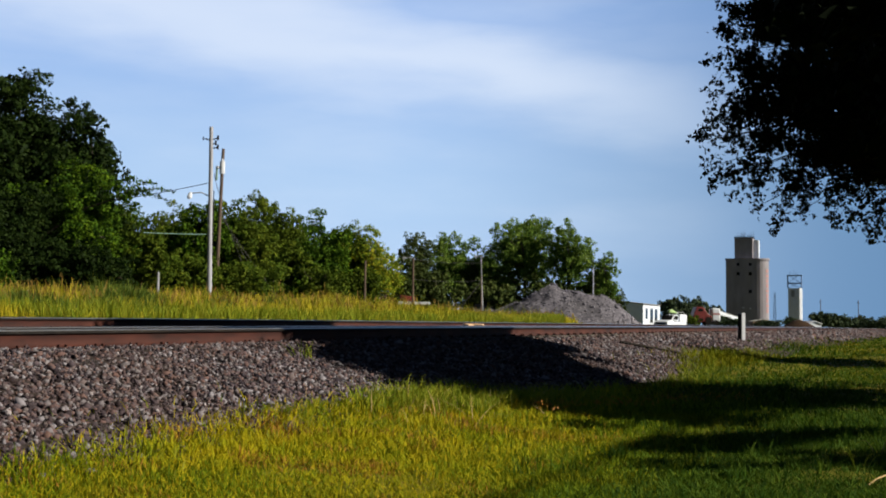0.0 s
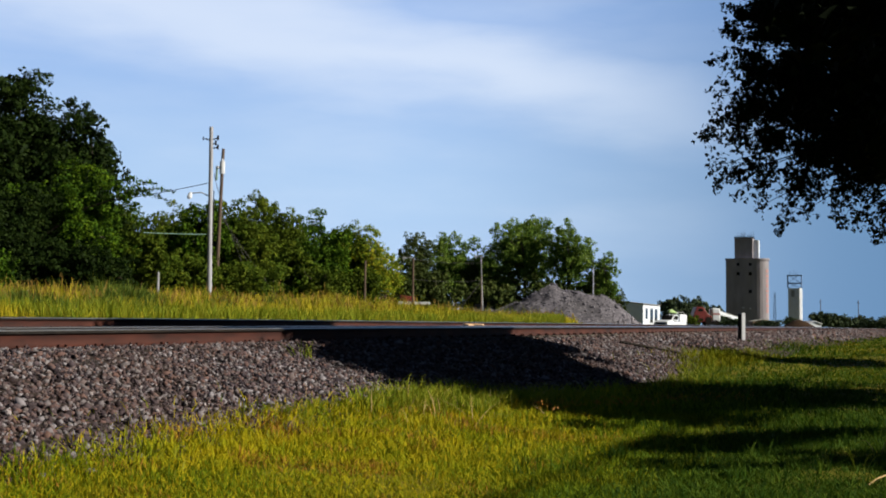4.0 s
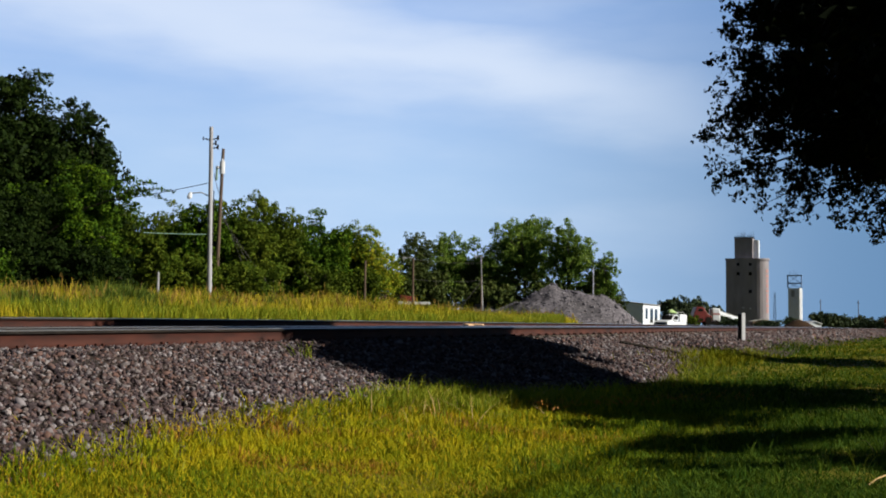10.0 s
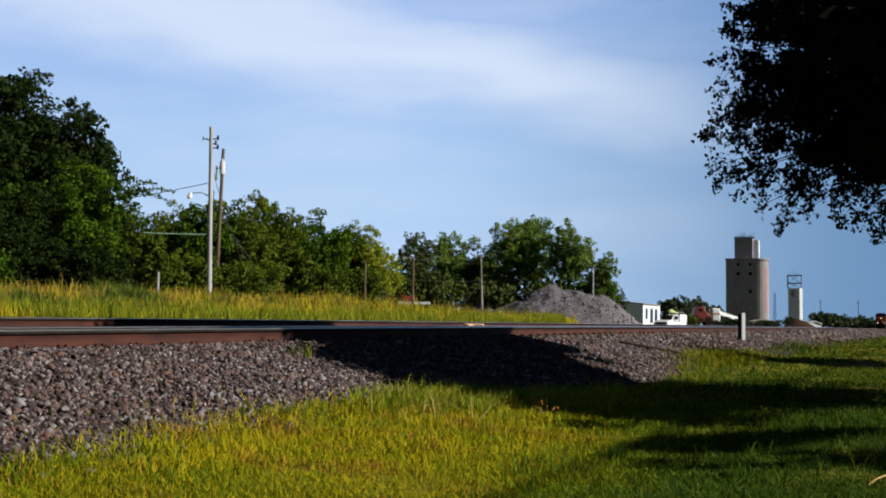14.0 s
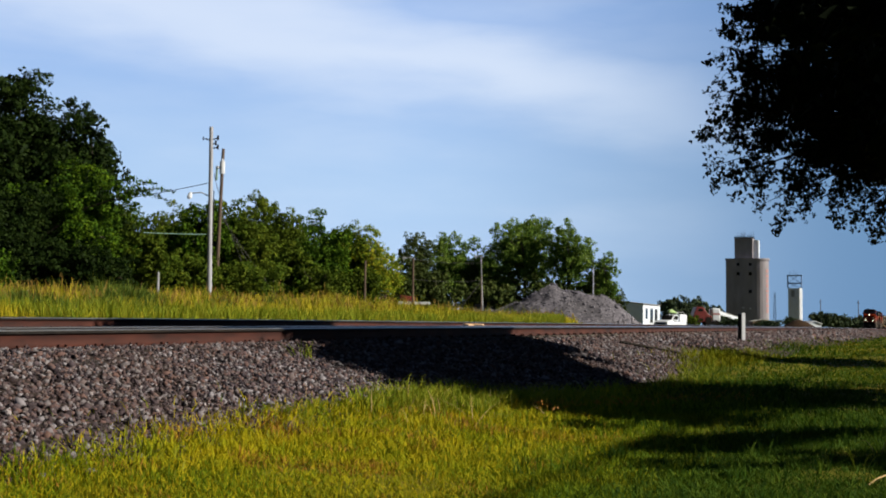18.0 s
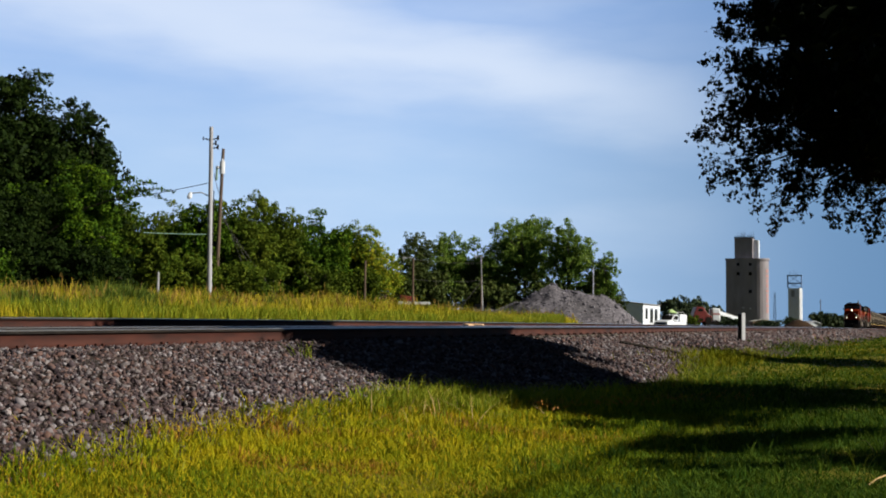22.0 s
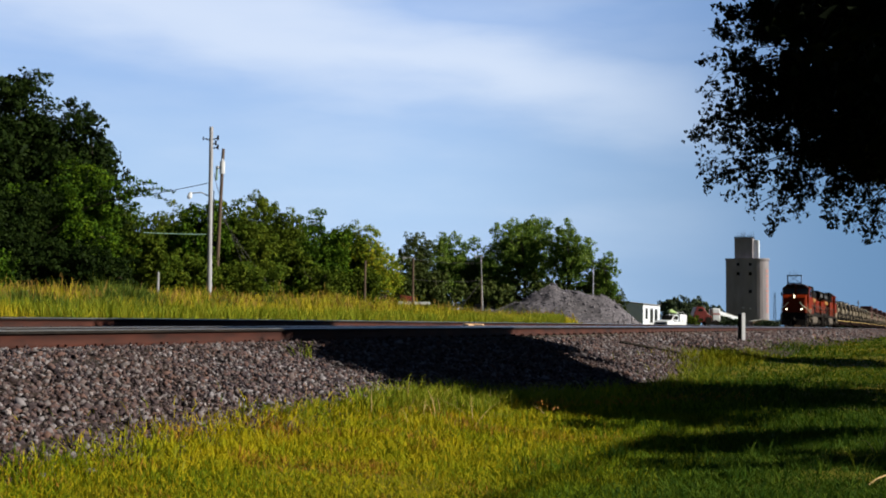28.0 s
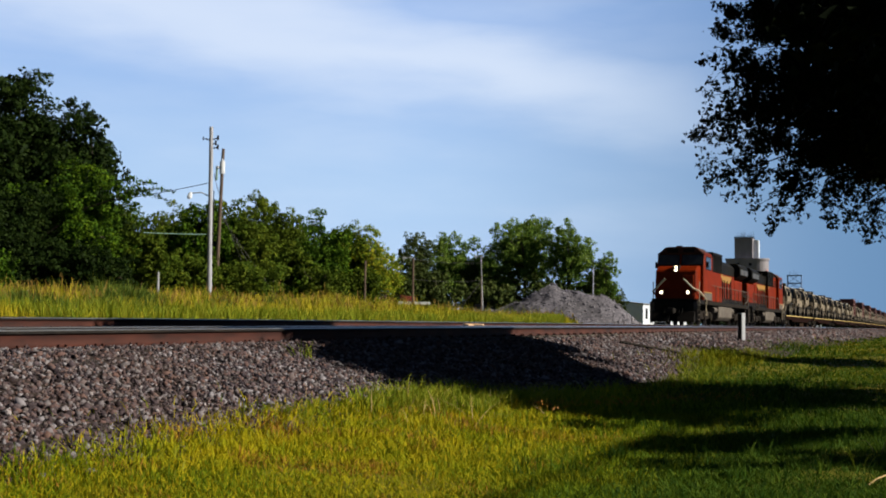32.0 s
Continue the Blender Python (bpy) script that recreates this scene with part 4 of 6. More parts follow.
    # the dark-leaved ones here stand in for deep shade under the tall trees
    for x, y, top, r, leaf, label in (
            (37.8, 36.5, 7.7, 2.9, fr, "fresh green tree with long drooping sprays over the meadow"),
            (35.2, 37.5, 6.6, 2.6, dark, "green tree in front of the tall ones, shade in its leaf colour"),
            (40.6, 34.6, 4.6, 2.0, mid, "bushy green tree beside the utility pole"),
            (33.2, 36.2, 5.0, 1.8, dark, "shrub at the meadow's edge, shade in its leaf colour"),
            (34.6, 33.4, 3.5, 1.5, dark, "added bush at the meadow's edge, standing in for shade"),
            (36.4, 33.0, 3.0, 1.3, dark, "added bush at the meadow's edge, standing in for shade"),
            (33.0, 34.4, 3.8, 1.4, dark, "added bush at the meadow's edge, standing in for shade"),
            (31.0, 33.9, 2.6, 1.1, fr, "low bright green shrub at the meadow's edge"),
            (44.5, 34.8, 3.6, 1.8, mid, "low green bush behind the poles"),
            (47.5, 33.6, 3.4, 1.7, mid, "low green bush at the meadow's edge"),
            (53.5, 32.2, 3.2, 1.7, mid, "low green bush at the foot of the trees"),
            (57.0, 31.6, 3.2, 1.5, mid, "low green bush at the foot of the trees"),
            (60.4, 33.2, 5.9, 2.1, yel, "small tree with leaves turning yellow"),
            (63.4, 33.5, 4.2, 1.4, yel, "yellowing sapling at the end of the row")):
        tree(x, y, top, r, leaf, label, clumps=38, per=600, size=0.151, clear=0.04, ragged=0.5)
    # long drooping sprays of the fresh green tree
    sp = empty("sapling", pose(37.5, 34.2, float(land(37.5, 34.2))), "slender sapling with long drooping sprays", "tree", "trees behind the meadow")
    part("trunk", tube(fresh(), [(-2.6, 3.2, -0.2), (-2.0, 2.6, 2.6), (-0.6, 1.0, 4.4), (0.4, -0.2, 5.0)], 0.022, 7), M["twig"], sp)
    for tip in ((0.9, -1.0, 6.5), (1.6, -1.7, 6.3), (2.2, -2.4, 5.9), (1.5, -1.4, 5.8), (2.0, -2.1, 5.5), (0.8, -0.8, 5.1)):
        tip = Vector(tip) * 0.92
        a = Vector((0.4, -0.2, 4.9))
        k = [a.lerp(tip, u) + Vector((0, 0, 0.35 * math.sin(u * 3.1))) for u in (0, 0.35, 0.7, 1)]
        sprig = part("branch", tube(fresh(), k, 0.014, 5), M["bark"], sp)
        v, f = leaf_cloud([tuple(a.lerp(tip, u) + Vector((0, 0, 0.35 * math.sin(u * 3.1)))) for u in (0.3, 0.5, 0.65, 0.8, 0.9, 1.0)], [0.30, 0.26, 0.23, 0.19, 0.15, 0.12], 420, 0.16, flat=0.6)
        raw("leaves", v, f, M[fr], sprig)
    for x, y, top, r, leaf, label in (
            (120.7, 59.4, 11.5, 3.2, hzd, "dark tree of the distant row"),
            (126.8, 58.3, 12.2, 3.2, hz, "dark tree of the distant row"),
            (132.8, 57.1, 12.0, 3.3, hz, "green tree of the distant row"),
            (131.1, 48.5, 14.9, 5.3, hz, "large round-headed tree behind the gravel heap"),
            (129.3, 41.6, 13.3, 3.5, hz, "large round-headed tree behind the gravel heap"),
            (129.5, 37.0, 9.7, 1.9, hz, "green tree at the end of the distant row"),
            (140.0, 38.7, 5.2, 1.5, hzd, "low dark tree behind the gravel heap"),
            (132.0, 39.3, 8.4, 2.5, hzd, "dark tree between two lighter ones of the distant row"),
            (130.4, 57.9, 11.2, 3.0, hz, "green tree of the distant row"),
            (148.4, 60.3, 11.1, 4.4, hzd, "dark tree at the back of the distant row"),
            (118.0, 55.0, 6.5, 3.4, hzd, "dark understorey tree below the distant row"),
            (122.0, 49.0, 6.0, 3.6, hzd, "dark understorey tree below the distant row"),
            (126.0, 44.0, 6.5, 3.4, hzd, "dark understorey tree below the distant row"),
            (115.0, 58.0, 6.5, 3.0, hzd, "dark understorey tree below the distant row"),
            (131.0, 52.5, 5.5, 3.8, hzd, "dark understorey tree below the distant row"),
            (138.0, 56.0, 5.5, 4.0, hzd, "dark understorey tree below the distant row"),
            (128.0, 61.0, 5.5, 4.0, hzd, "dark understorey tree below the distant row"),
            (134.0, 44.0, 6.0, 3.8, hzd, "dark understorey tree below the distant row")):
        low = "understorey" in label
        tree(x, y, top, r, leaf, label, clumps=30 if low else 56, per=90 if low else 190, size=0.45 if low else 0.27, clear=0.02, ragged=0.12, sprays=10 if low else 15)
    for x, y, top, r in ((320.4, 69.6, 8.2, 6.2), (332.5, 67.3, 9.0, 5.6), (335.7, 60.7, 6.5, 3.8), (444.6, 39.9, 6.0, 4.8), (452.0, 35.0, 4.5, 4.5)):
        tree(x, y, top, r, "leaf_far", "green tree far along the line, haze in its leaf colour", base=-0.5, clumps=34, per=30, size=0.9, clear=0.0)
    # far woods along the horizon
    cs, rs = [], []
    for i in range(150):
        u = RNG.uniform(0, 1)
        cs.append((520 + RNG.uniform(-15, 60), 44 - 30 * u + RNG.normal(0, 1), RNG.uniform(0.5, 3.2 + 1.2 * math.sin(u * 17))))
        rs.append(RNG.uniform(1.2, 2.4))
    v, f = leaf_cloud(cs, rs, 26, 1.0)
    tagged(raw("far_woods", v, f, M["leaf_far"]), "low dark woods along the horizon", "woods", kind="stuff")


build_trees()


# ---- the tree overhead ----
# where its shade lies, on the level of the verge: the crown's, and that of a long low limb
SHADE = [(8.9, 3.2), (9.8, 3.9), (10.6, 4.5), (10.85, 6.5), (11.2, 7.7), (12.1, 9.4), (15.3, 15.7), (18.0, 18.5), (24.5, 18.5), (24.0, 15.7), (20.6, 9.4), (20.2, 8.4),
         (19.0, 7.0), (18.2, 5.8), (17.7, 5.0), (17.3, 3.6), (16.5, 2.75), (16.7, 1.9), (18.1, 0.7), (22.0, -3.0), (17.0, -4.0), (14.4, 0.1), (12.9, 0.7), (10.8, 1.45), (9.4, 1.95)]
LIMB_SHADE = [(7.95, 2.22), (8.8, 2.25), (9.3, 2.2), (9.64, 1.84), (10.24, 1.44), (10.75, 1.0), (11.7, 0.3), (10.7, 0.35), (9.76, 0.77), (9.0, 1.05), (8.3, 1.45), (8.0, 1.8)]

HEART = [(3.4, 7.2), (3.34, 4.9), (3.55, 4.05), (3.4, 3.4), (2.94, 3.1), (2.34, 2.95), (1.94, 2.75), (1.37, 2.5), (0.6, 2.15), (-0.3, 1.9), (-0.3, 7.2)]     # y, z


def within(poly, x, y):
    hit = False
    for (ax, ay), (bx, by) in zip(poly, poly[1:] + poly[:1]):
        if (ay > y) != (by > y) and x < ax + (y - ay) / (by - ay) * (bx - ax):
            hit = not hit
    return hit


def shades(x, y, z, r, poly):
    """Whether a clump at x, y, z throws its shade inside poly on the verge."""
    gx, gy = x - 0.226 * (z + 0.95), y + 1.717 * (z + 0.95)
    return all(within(poly, gx + a * r, gy + b * r) for a, b in ((-1, 0), (1, 0), (0, -1.6), (0, 1.6)))


def build_near_tree():
    """Its crown hangs into the view; boughs are parts, for they sway."""
    global RNG
    RNG = np.random.default_rng(21)
    t = empty("tree", pose(0, 0, 0), "large shade tree with dense leaves, shade in their colour, overhanging the verge", "tree", "trees on the verge")
    bm = fresh()
    foot, fork = Vector((18.4, -2.6, -1.1)), Vector((18.6, -2.2, 2.6))
    rod(bm, foot, fork, 0.34, 0.24, 12)
    rod(bm, fork, (19.6, -1.6, 6.5), 0.22, 0.10, 10)
    part("trunk", bm, M["bark"], t)
    seen = VISIBLE_BOUGHS + HANGING_SPRIGS
    boughs = []
    for i, (x, y, z, r) in enumerate(seen):
        r *= 0.94 - 0.14 * float(smooth(2.9, 1.9, z))
        root = Vector((x, y, z)).lerp(Vector((18.6, -1.2, max(3.4, z))), 0.45)
        thin = 1.0
        if r < 0.15:        # light sprigs hang from twigs above them
            root, thin = Vector((x + 0.16, y - 0.22, z + 0.18)), 0.35 if r > 0.05 else 0.12
        bm = fresh()
        mid = (root + Vector((x, y, z))) / 2 + Vector((0, 0, 0.12))
        rod(bm, root, mid, 0.018 * thin, 0.012 * thin, 6)
        rod(bm, mid, (x, y, z), 0.012 * thin, 0.004 * thin, 6)
        b = new("bough")
        b.parent, b.location = t, root
        tw = part("twig", bm, M["twig"], b)
        tw.location = -root
        cs, rs = [(x, y, z)], [r * 0.6]
        for k in range(int(15 + 36 * r)):
            u = RNG.normal(0, 1, 3)
            u /= np.linalg.norm(u)
            cs.append(tuple(np.array((x, y, z)) + u * r * RNG.uniform(0.4, 1.12 if r > 0.25 else 1.6)))
            rs.append(max(0.05, r * RNG.uniform(0.10, 0.26)))
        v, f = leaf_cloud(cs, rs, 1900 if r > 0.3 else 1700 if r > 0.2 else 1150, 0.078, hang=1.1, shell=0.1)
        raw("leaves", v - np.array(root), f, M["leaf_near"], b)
        boughs.append(b)
    RNG = np.random.default_rng(4)
    cs, rs = [], []
    while len(cs) < 170:
        z = RNG.uniform(2.6, 9.6)
        k = math.sqrt(max(0.05, 1 - ((z - 5.6) / 4.6) ** 2))
        a, q = RNG.uniform(0, 6.28), math.sqrt(RNG.uniform(0, 1)) * k
        x, y, r = 17.6 + (z - 5.0) * 1.05 + 4.5 * q * math.cos(a), -2.0 + 4.6 * q * math.sin(a), RNG.uniform(0.55, 1.05)
        if y + r > 0.152 * x and z < 8 or z - r < 0.125 * x and y > -1.5 or not shades(x, y, z, 0.7 * r, SHADE):
            continue
        cs.append((x, y, z))
        rs.append(r)
    n = len(cs) + 330
    while len(cs) < n:          # low limbs on the sunny side, over the verge
        gx, gy, r = RNG.uniform(9.5, 24), RNG.uniform(0, 17), RNG.uniform(0.32, 0.75)
        h = max(3.4, (gy + 1.2 + RNG.uniform(0, 3.0)) / 1.717)
        x, y, z = gx + 0.226 * h, gy - 1.717 * h, h - 0.95
        if shades(x, y, z, 0.8 * r, SHADE) and y + r < 0.0 and (z - r > 0.31 * x or y + 1.3 * r < 0.03 * x):
            cs.append((x, y, z))
            rs.append(r)
    n = len(cs) + 45
    while len(cs) < n:          # a thick limb over the flowers
        gx, gy, r, h = RNG.uniform(10.5, 16.5), RNG.uniform(1.4, 4.6), RNG.uniform(0.3, 0.55), RNG.uniform(4.0, 6.0)
        x, y, z = gx + 0.226 * h, gy - 1.717 * h, h - 0.95
        if shades(x, y, z, 0.8 * r, SHADE):
            cs.append((x, y, z))
            rs.append(r)
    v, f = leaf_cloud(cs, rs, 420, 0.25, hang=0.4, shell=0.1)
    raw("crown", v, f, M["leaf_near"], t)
    cs, rs = [], []
    while len(cs) < 250:        # the thick heart of the crown, with finer leaves
        x, y, z, r = RNG.uniform(20.0, 21.4), RNG.uniform(0.2, 3.7), RNG.uniform(2.0, 6.9), RNG.uniform(0.2, 0.42)
        if within(HEART, y, z - 1.1 * r) and within(HEART, y + r, z) and RNG.uniform() < 0.35 + 0.65 * float(smooth(3.2, 2.0, y)):
            cs.append((x, y, z))
            rs.append(r)
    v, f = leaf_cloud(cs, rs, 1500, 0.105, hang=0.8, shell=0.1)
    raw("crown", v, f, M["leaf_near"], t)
    # more trees of the verge, known by the shade they throw
    for x, y, top, r, cl in ((31.2, -4.9, 5.2, 2.6, 26), (9.3, -9.6, 5.8, 1.3, 12)):
        tree(x, y, top, r, "leaf_near", "leafy shade tree on the verge", clumps=cl, per=420, size=0.26, clear=0.45, group="trees on the verge")
    o = empty("tree", pose(12.4, -7.6, -0.95), "small leaning shade tree with one long low limb", "tree", "trees on the verge")
    bm = tube(fresh(), [(0, 0, -0.2), (-0.1, 0.1, 2.0), (-0.5, 0.3, 3.6), (-1.6, 1.0, 4.5), (-3.2, 1.8, 4.6)], 0.09, 8)
    part("trunk", bm, M["bark"], o)
    cs, rs = [], []
    while len(cs) < 110:
        gx, gy, h, r = RNG.uniform(7.8, 11.8), RNG.uniform(0.2, 2.3), RNG.uniform(4.3, 5.0), RNG.uniform(0.14, 0.32)
        if shades(gx + 0.226 * h, gy - 1.717 * h, h - 0.95, r * 0.8, LIMB_SHADE):
            cs.append((gx + 0.226 * h - 12.4, gy - 1.717 * h + 7.6, h))
            rs.append(r)
    v, f = leaf_cloud(cs, rs, 2600, 0.10, shell=0.1)
    raw("crown", v, f, M["leaf_near"], o)
    return t, boughs


HANGING_SPRIGS = [(17.67, 3.22, 4.41, 0.13), (17.87, 3.25, 4.03, 0.12), (17.7, 3.26, 3.8, 0.16), (17.97, 3.48, 3.28, 0.13), (18.28, 3.48, 2.67, 0.14), (18.34, 3.38, 2.38, 0.12), (17.54, 2.87, 5.14, 0.22), (17.6, 3.0, 4.84, 0.18), (18.73, 3.60, 4.64, 0.04), (18.91, 3.12, 2.29, 0.15), (19.6, 2.84, 2.15, 0.2), (20.28, 2.62, 1.9, 0.12), (19.25, 2.49, 1.64, 0.06), (19.95, 2.11, 2.11, 0.25), (20.7, 1.68, 2.05, 0.13), (19.8, 1.25, 1.92, 0.25), (20.5, 0.96, 1.73, 0.13), (21.04, 1.02, 1.59, 0.06), (20.03, 0.78, 1.78, 0.2), (17.6, 2.2, 1.7, 0.11), (18.1, 2.0, 2.2, 0.20), (18.2, 1.4, 1.7, 0.12), (18.7, 1.0, 1.7, 0.17), (16.6, 3.3, 2.9, 0.11), (16.9, 3.1, 3.3, 0.11), (16.8, 2.8, 4.3, 0.16), (17.2, 3.1, 2.3, 0.11)]
VISIBLE_BOUGHS = [(19.83, 2.28, 2.51, 0.4), (20.7, 1.59, 2.59, 0.45), (19.9, 0.97, 2.37, 0.45), (19.26, 3.47, 2.9, 0.2), (20.03, 3.0, 2.88, 0.4), (19.37, 2.04, 2.84, 0.5), (19.14, 3.65, 3.42, 0.14), (19.86, 3.27, 3.5, 0.35), (18.8, 3.09, 3.91, 0.35), (19.59, 2.63, 3.62, 0.5), (19.69, 3.33, 5.36, 0.25), (18.8, 2.99, 4.5, 0.3), (17.2, 2.6, 4.9, 0.50), (18.5, 2.1, 5.1, 0.76), (19.9, 1.4, 5.2, 0.91), (16.7, 2.6, 4.0, 0.39), (18.5, 2.2, 4.1, 0.76), (18.4, 1.4, 3.8, 0.83), (17.0, 0.7, 3.9, 0.68), (17.2, 2.9, 3.3, 0.38), (18.4, 2.6, 3.2, 0.57), (17.8, 1.7, 2.8, 0.63), (19.7, 1.0, 3.0, 0.69), (16.6, 3.1, 2.9, 0.21), (17.2, 2.9, 2.4, 0.29), (18.0, 2.5, 2.5, 0.37), (18.8, 2.0, 2.4, 0.43), (18.0, 1.2, 2.2, 0.41), (17.7, 0.7, 1.8, 0.29), (17.6, 2.2, 1.9, 0.14), (17.2, 2.5, 2.1, 0.18), (18.4, 1.5, 2.0, 0.24), (18.3, 0.8, 1.5, 0.14), (16.9, 2.9, 4.6, 0.18)]
NEAR_TREE, BOUGHS = build_near_tree()


# ---- gravel heap ----
def build_heap():
    """Three merged cones of crushed rock tipped beside the line."""
    def height(x, y):
        n = np.array([noise.fractal((a * 0.5, b * 0.5, 1), 1.0, 2.0, 5) for a, b in zip(x.ravel(), y.ravel())]).reshape(x.shape)
        z = np.full(x.shape, -1.0)
        for cx, cy, top, run in ((118.6, 40.3, 4.85, 1.6), (118.2, 38.5, 4.3, 1.6), (118.0, 37.0, 3.95, 1.6), (118.0, 35.6, 3.75, 1.5), (118.0, 34.3, 3.62, 1.25), (117.8, 33.4, 3.3, 1.05), (117.0, 33.6, 2.6, 1.3), (116.2, 32.6, 1.4, 1.2), (118.5, 44.5, 2.7, 2.3), (121.0, 50.5, 2.5, 2.6)):
            d = np.sqrt((x - cx) ** 2 + (y - cy) ** 2 + 0.12)
            z = np.maximum(z, top - d / run)
        return z + 0.30 * n
    ob = sheet("heap", np.arange(104, 134, 0.3), np.arange(22, 58, 0.3), height, M["gravel"], "long grey heap of crushed rock beside the tracks", "stuff")
    ob["category"] = "gravel heap"
    n = 7000
    x, y = RNG.uniform(106, 128, n), RNG.uniform(25, 54, n)
    z = height(x, y)
    ok = z > 0.0
    scatter_stones("heap_stones", x[ok], y[ok], z[ok] - 0.03, 0.22 * RNG.lognormal(0, 0.4, ok.sum()), M["heap_stone"], "loose grey rocks strewn over the heap")


build_heap()


# ---- poles and wires ----
def pole(x, y, top, r, material, label, lean=(0, 0), z=None):
    z = float(land(x, y)) - 0.3 if z is None else z
    p = empty("utility_pole", pose(x, y, z), label, "utility pole", "utility poles")
    part("shaft", rod(fresh(), (0, 0, 0), (lean[0], lean[1], top - z), r, r * 0.72, 12), M[material], p)
    return p, top - z


def build_poles():
    p, h = pole(40.5, 30.5, 9.0, 0.125, "pole", "tall weathered grey utility pole with a transformer and street lamp", lean=(-0.06, 0.12))
    bm = fresh()
    rod(bm, (0.10, -0.14, h - 1.85), (0.10, -0.14, h - 2.5), 0.055, seg=10)
    part("insulator_bracket", bm, M["teal"], p, "greenish ceramic cut-out switch")
    bm = fresh()
    rod(bm, (0.25, -0.34, h - 1.6), (0.25, -0.34, h - 2.2), 0.125, seg=14)
    rod(bm, (0.25, -0.34, h - 1.6), (0.25, -0.34, h - 1.47), 0.04, seg=8)
    box(bm, (0.18, -0.2, h - 1.9), (0.3, 0.08, 0.1))
    part("transformer", bm, M["pale_sheet"], p, "pale grey transformer drum")
    bm = fresh()
    for dz, o in ((0.62, 0.20), (0.86, 0.14), (1.05, 0.20)):
        rod(bm, (-0.1, 0.1, h - dz), (-0.1 + o, 0.1 - o * 1.3, h - dz + 0.1), 0.025, seg=6)
        rod(bm, (-0.1 + o, 0.1 - o * 1.3, h - dz), (-0.1 + o, 0.1 - o * 1.3, h - dz + 0.22), 0.045, seg=8)
    box(bm, (-0.18, 0.24, h - 0.6), (0.36, 0.05, 0.05))
    rod(bm, (-0.33, 0.36, h - 0.65), (-0.33, 0.36, h - 0.5), 0.03, seg=8)
    part("insulator", bm, M["dark_steel"], p, "small insulators on brackets")
    bm = tube(fresh(), [(0, 0.1, h - 3.3), (-0.25, 0.45, h - 3.1), (-0.5, 0.85, h - 3.15)], 0.03)
    arm = part("lamp_arm", bm, M["steel"], p)
    bm = fresh()
    rod(bm, (-0.50, 0.85, h - 3.1), (-0.53, 0.91, h - 3.33), 0.07, 0.13, 12)
    rod(bm, (-0.53, 0.91, h - 3.33), (-0.54, 0.93, h - 3.42), 0.11, 0.08, 12)
    part("lamp_head", bm, M["white"], arm, "pale street lamp head")
    bm = tube(fresh(), [(0.03, -0.05, 0.3), (0.03, -0.06, h - 3)], 0.02)
    part("ground_wire", bm, M["wire"], p)
    p, h = pole(47.1, 35.1, 9.25, 0.115, "pole_dark", "brown utility pole standing behind the taller one", lean=(0.10, -0.20))
    for args in ((31.9, 26.4, 1.75, 0.06, "pole", "short grey fence post in tall grass"), (53.3, 29.35, 3.45, 0.075, "pole_dark", "short brown pole before the yellowing tree"),
                 (85.1, 42.0, 5.7, 0.11, "pole_dark", "brown pole with a lamp by the distant trees"), (101.5, 42.0, 6.85, 0.075, "pole", "pale grey pole with a small lamp by the distant trees", (0.0, 0.32)),
                 (99.7, 41.5, 4.7, 0.06, "pole_dark", "thin stub pole beside the pale one"), (123.6, 36.95, 6.8, 0.10, "pole", "grey pole behind the gravel heap"),
                 (528.7, 47.9, 13.1, 0.2, "pole_dark", "utility pole far along the line"), (536.1, 31.8, 12.9, 0.2, "pole_dark", "utility pole far along the line")):
        p, h = pole(*args)
        if args[0] in (85.1, 101.5):
            bm = tube(fresh(), [(0, 0, h - 0.1), (-0.15, 0.3, h + 0.05), (-0.3, 0.7, h)], 0.04)
            rod(bm, (-0.3, 0.7, h + 0.02), (-0.34, 0.85, h - 0.08), 0.12, 0.16)
            part("lamp_arm", bm, M["steel"], p)
        if args[0] > 500:
            part("crossarm", box(fresh(), (0, 0, h - 1.2), (0.16, 1.6, 0.16)), M["pole_dark"], p)
    bm = tube(fresh(), [(99.7, 41.5, 4.2), (96.5, 43.5, 0.1)], 0.025)
    tagged(part("guy_wire", bm, M["wire"]), "thin guy wire from the stub pole to the ground", "wire")
    # wires: sagging spans
    def span(a, b, sag, r, name, label, material="wire"):
        a, b = Vector(a), Vector(b)
        pts = [a.lerp(b, i / 14) - Vector((0, 0, sag * 4 * (i / 14) * (1 - i / 14))) for i in range(15)]
        tagged(part(name, tube(fresh(), pts, r, 5), M[material]), label, "wire", "overhead wires")
    span((40.4, 30.65, 6.35), (41.0, 52.0, 5.6), 0.5, 0.018, "service_wire", "thin dark service wire from pole to trees")
    span((40.45, 30.6, 3.95), (38.1, 32.45, 3.88), 0.02, 0.018, "service_wire", "pale green covered wire running into the trees", "teal")
    span((40.6, 30.5, 6.8), (47.1, 34.9, 6.6), 0.15, 0.015, "service_wire", "thin wire between the two poles")
    for k in range(3):
        span((47.1, 34.9, 6.0 - k * 0.2), (49.4 + k * 0.5, 34.0 - k * 0.4, 1.2), 0.05, 0.012, "service_wire", "thin slanting guy wire before dark trees")
    for z in (6.2, 4.4):
        span((101.4, 42.0, z), (85.1, 42.0, z - 0.6), 0.2, 0.014, "service_wire", "thin dark wire between the distant poles")
    # the cable behind the standpoint whose shadow crosses the verge
    span((-45, -9.5, 6.0), (62, -9.5, 6.0), 0.15, 0.028, "overhead_cable", "thick overhead cable running along the verge")
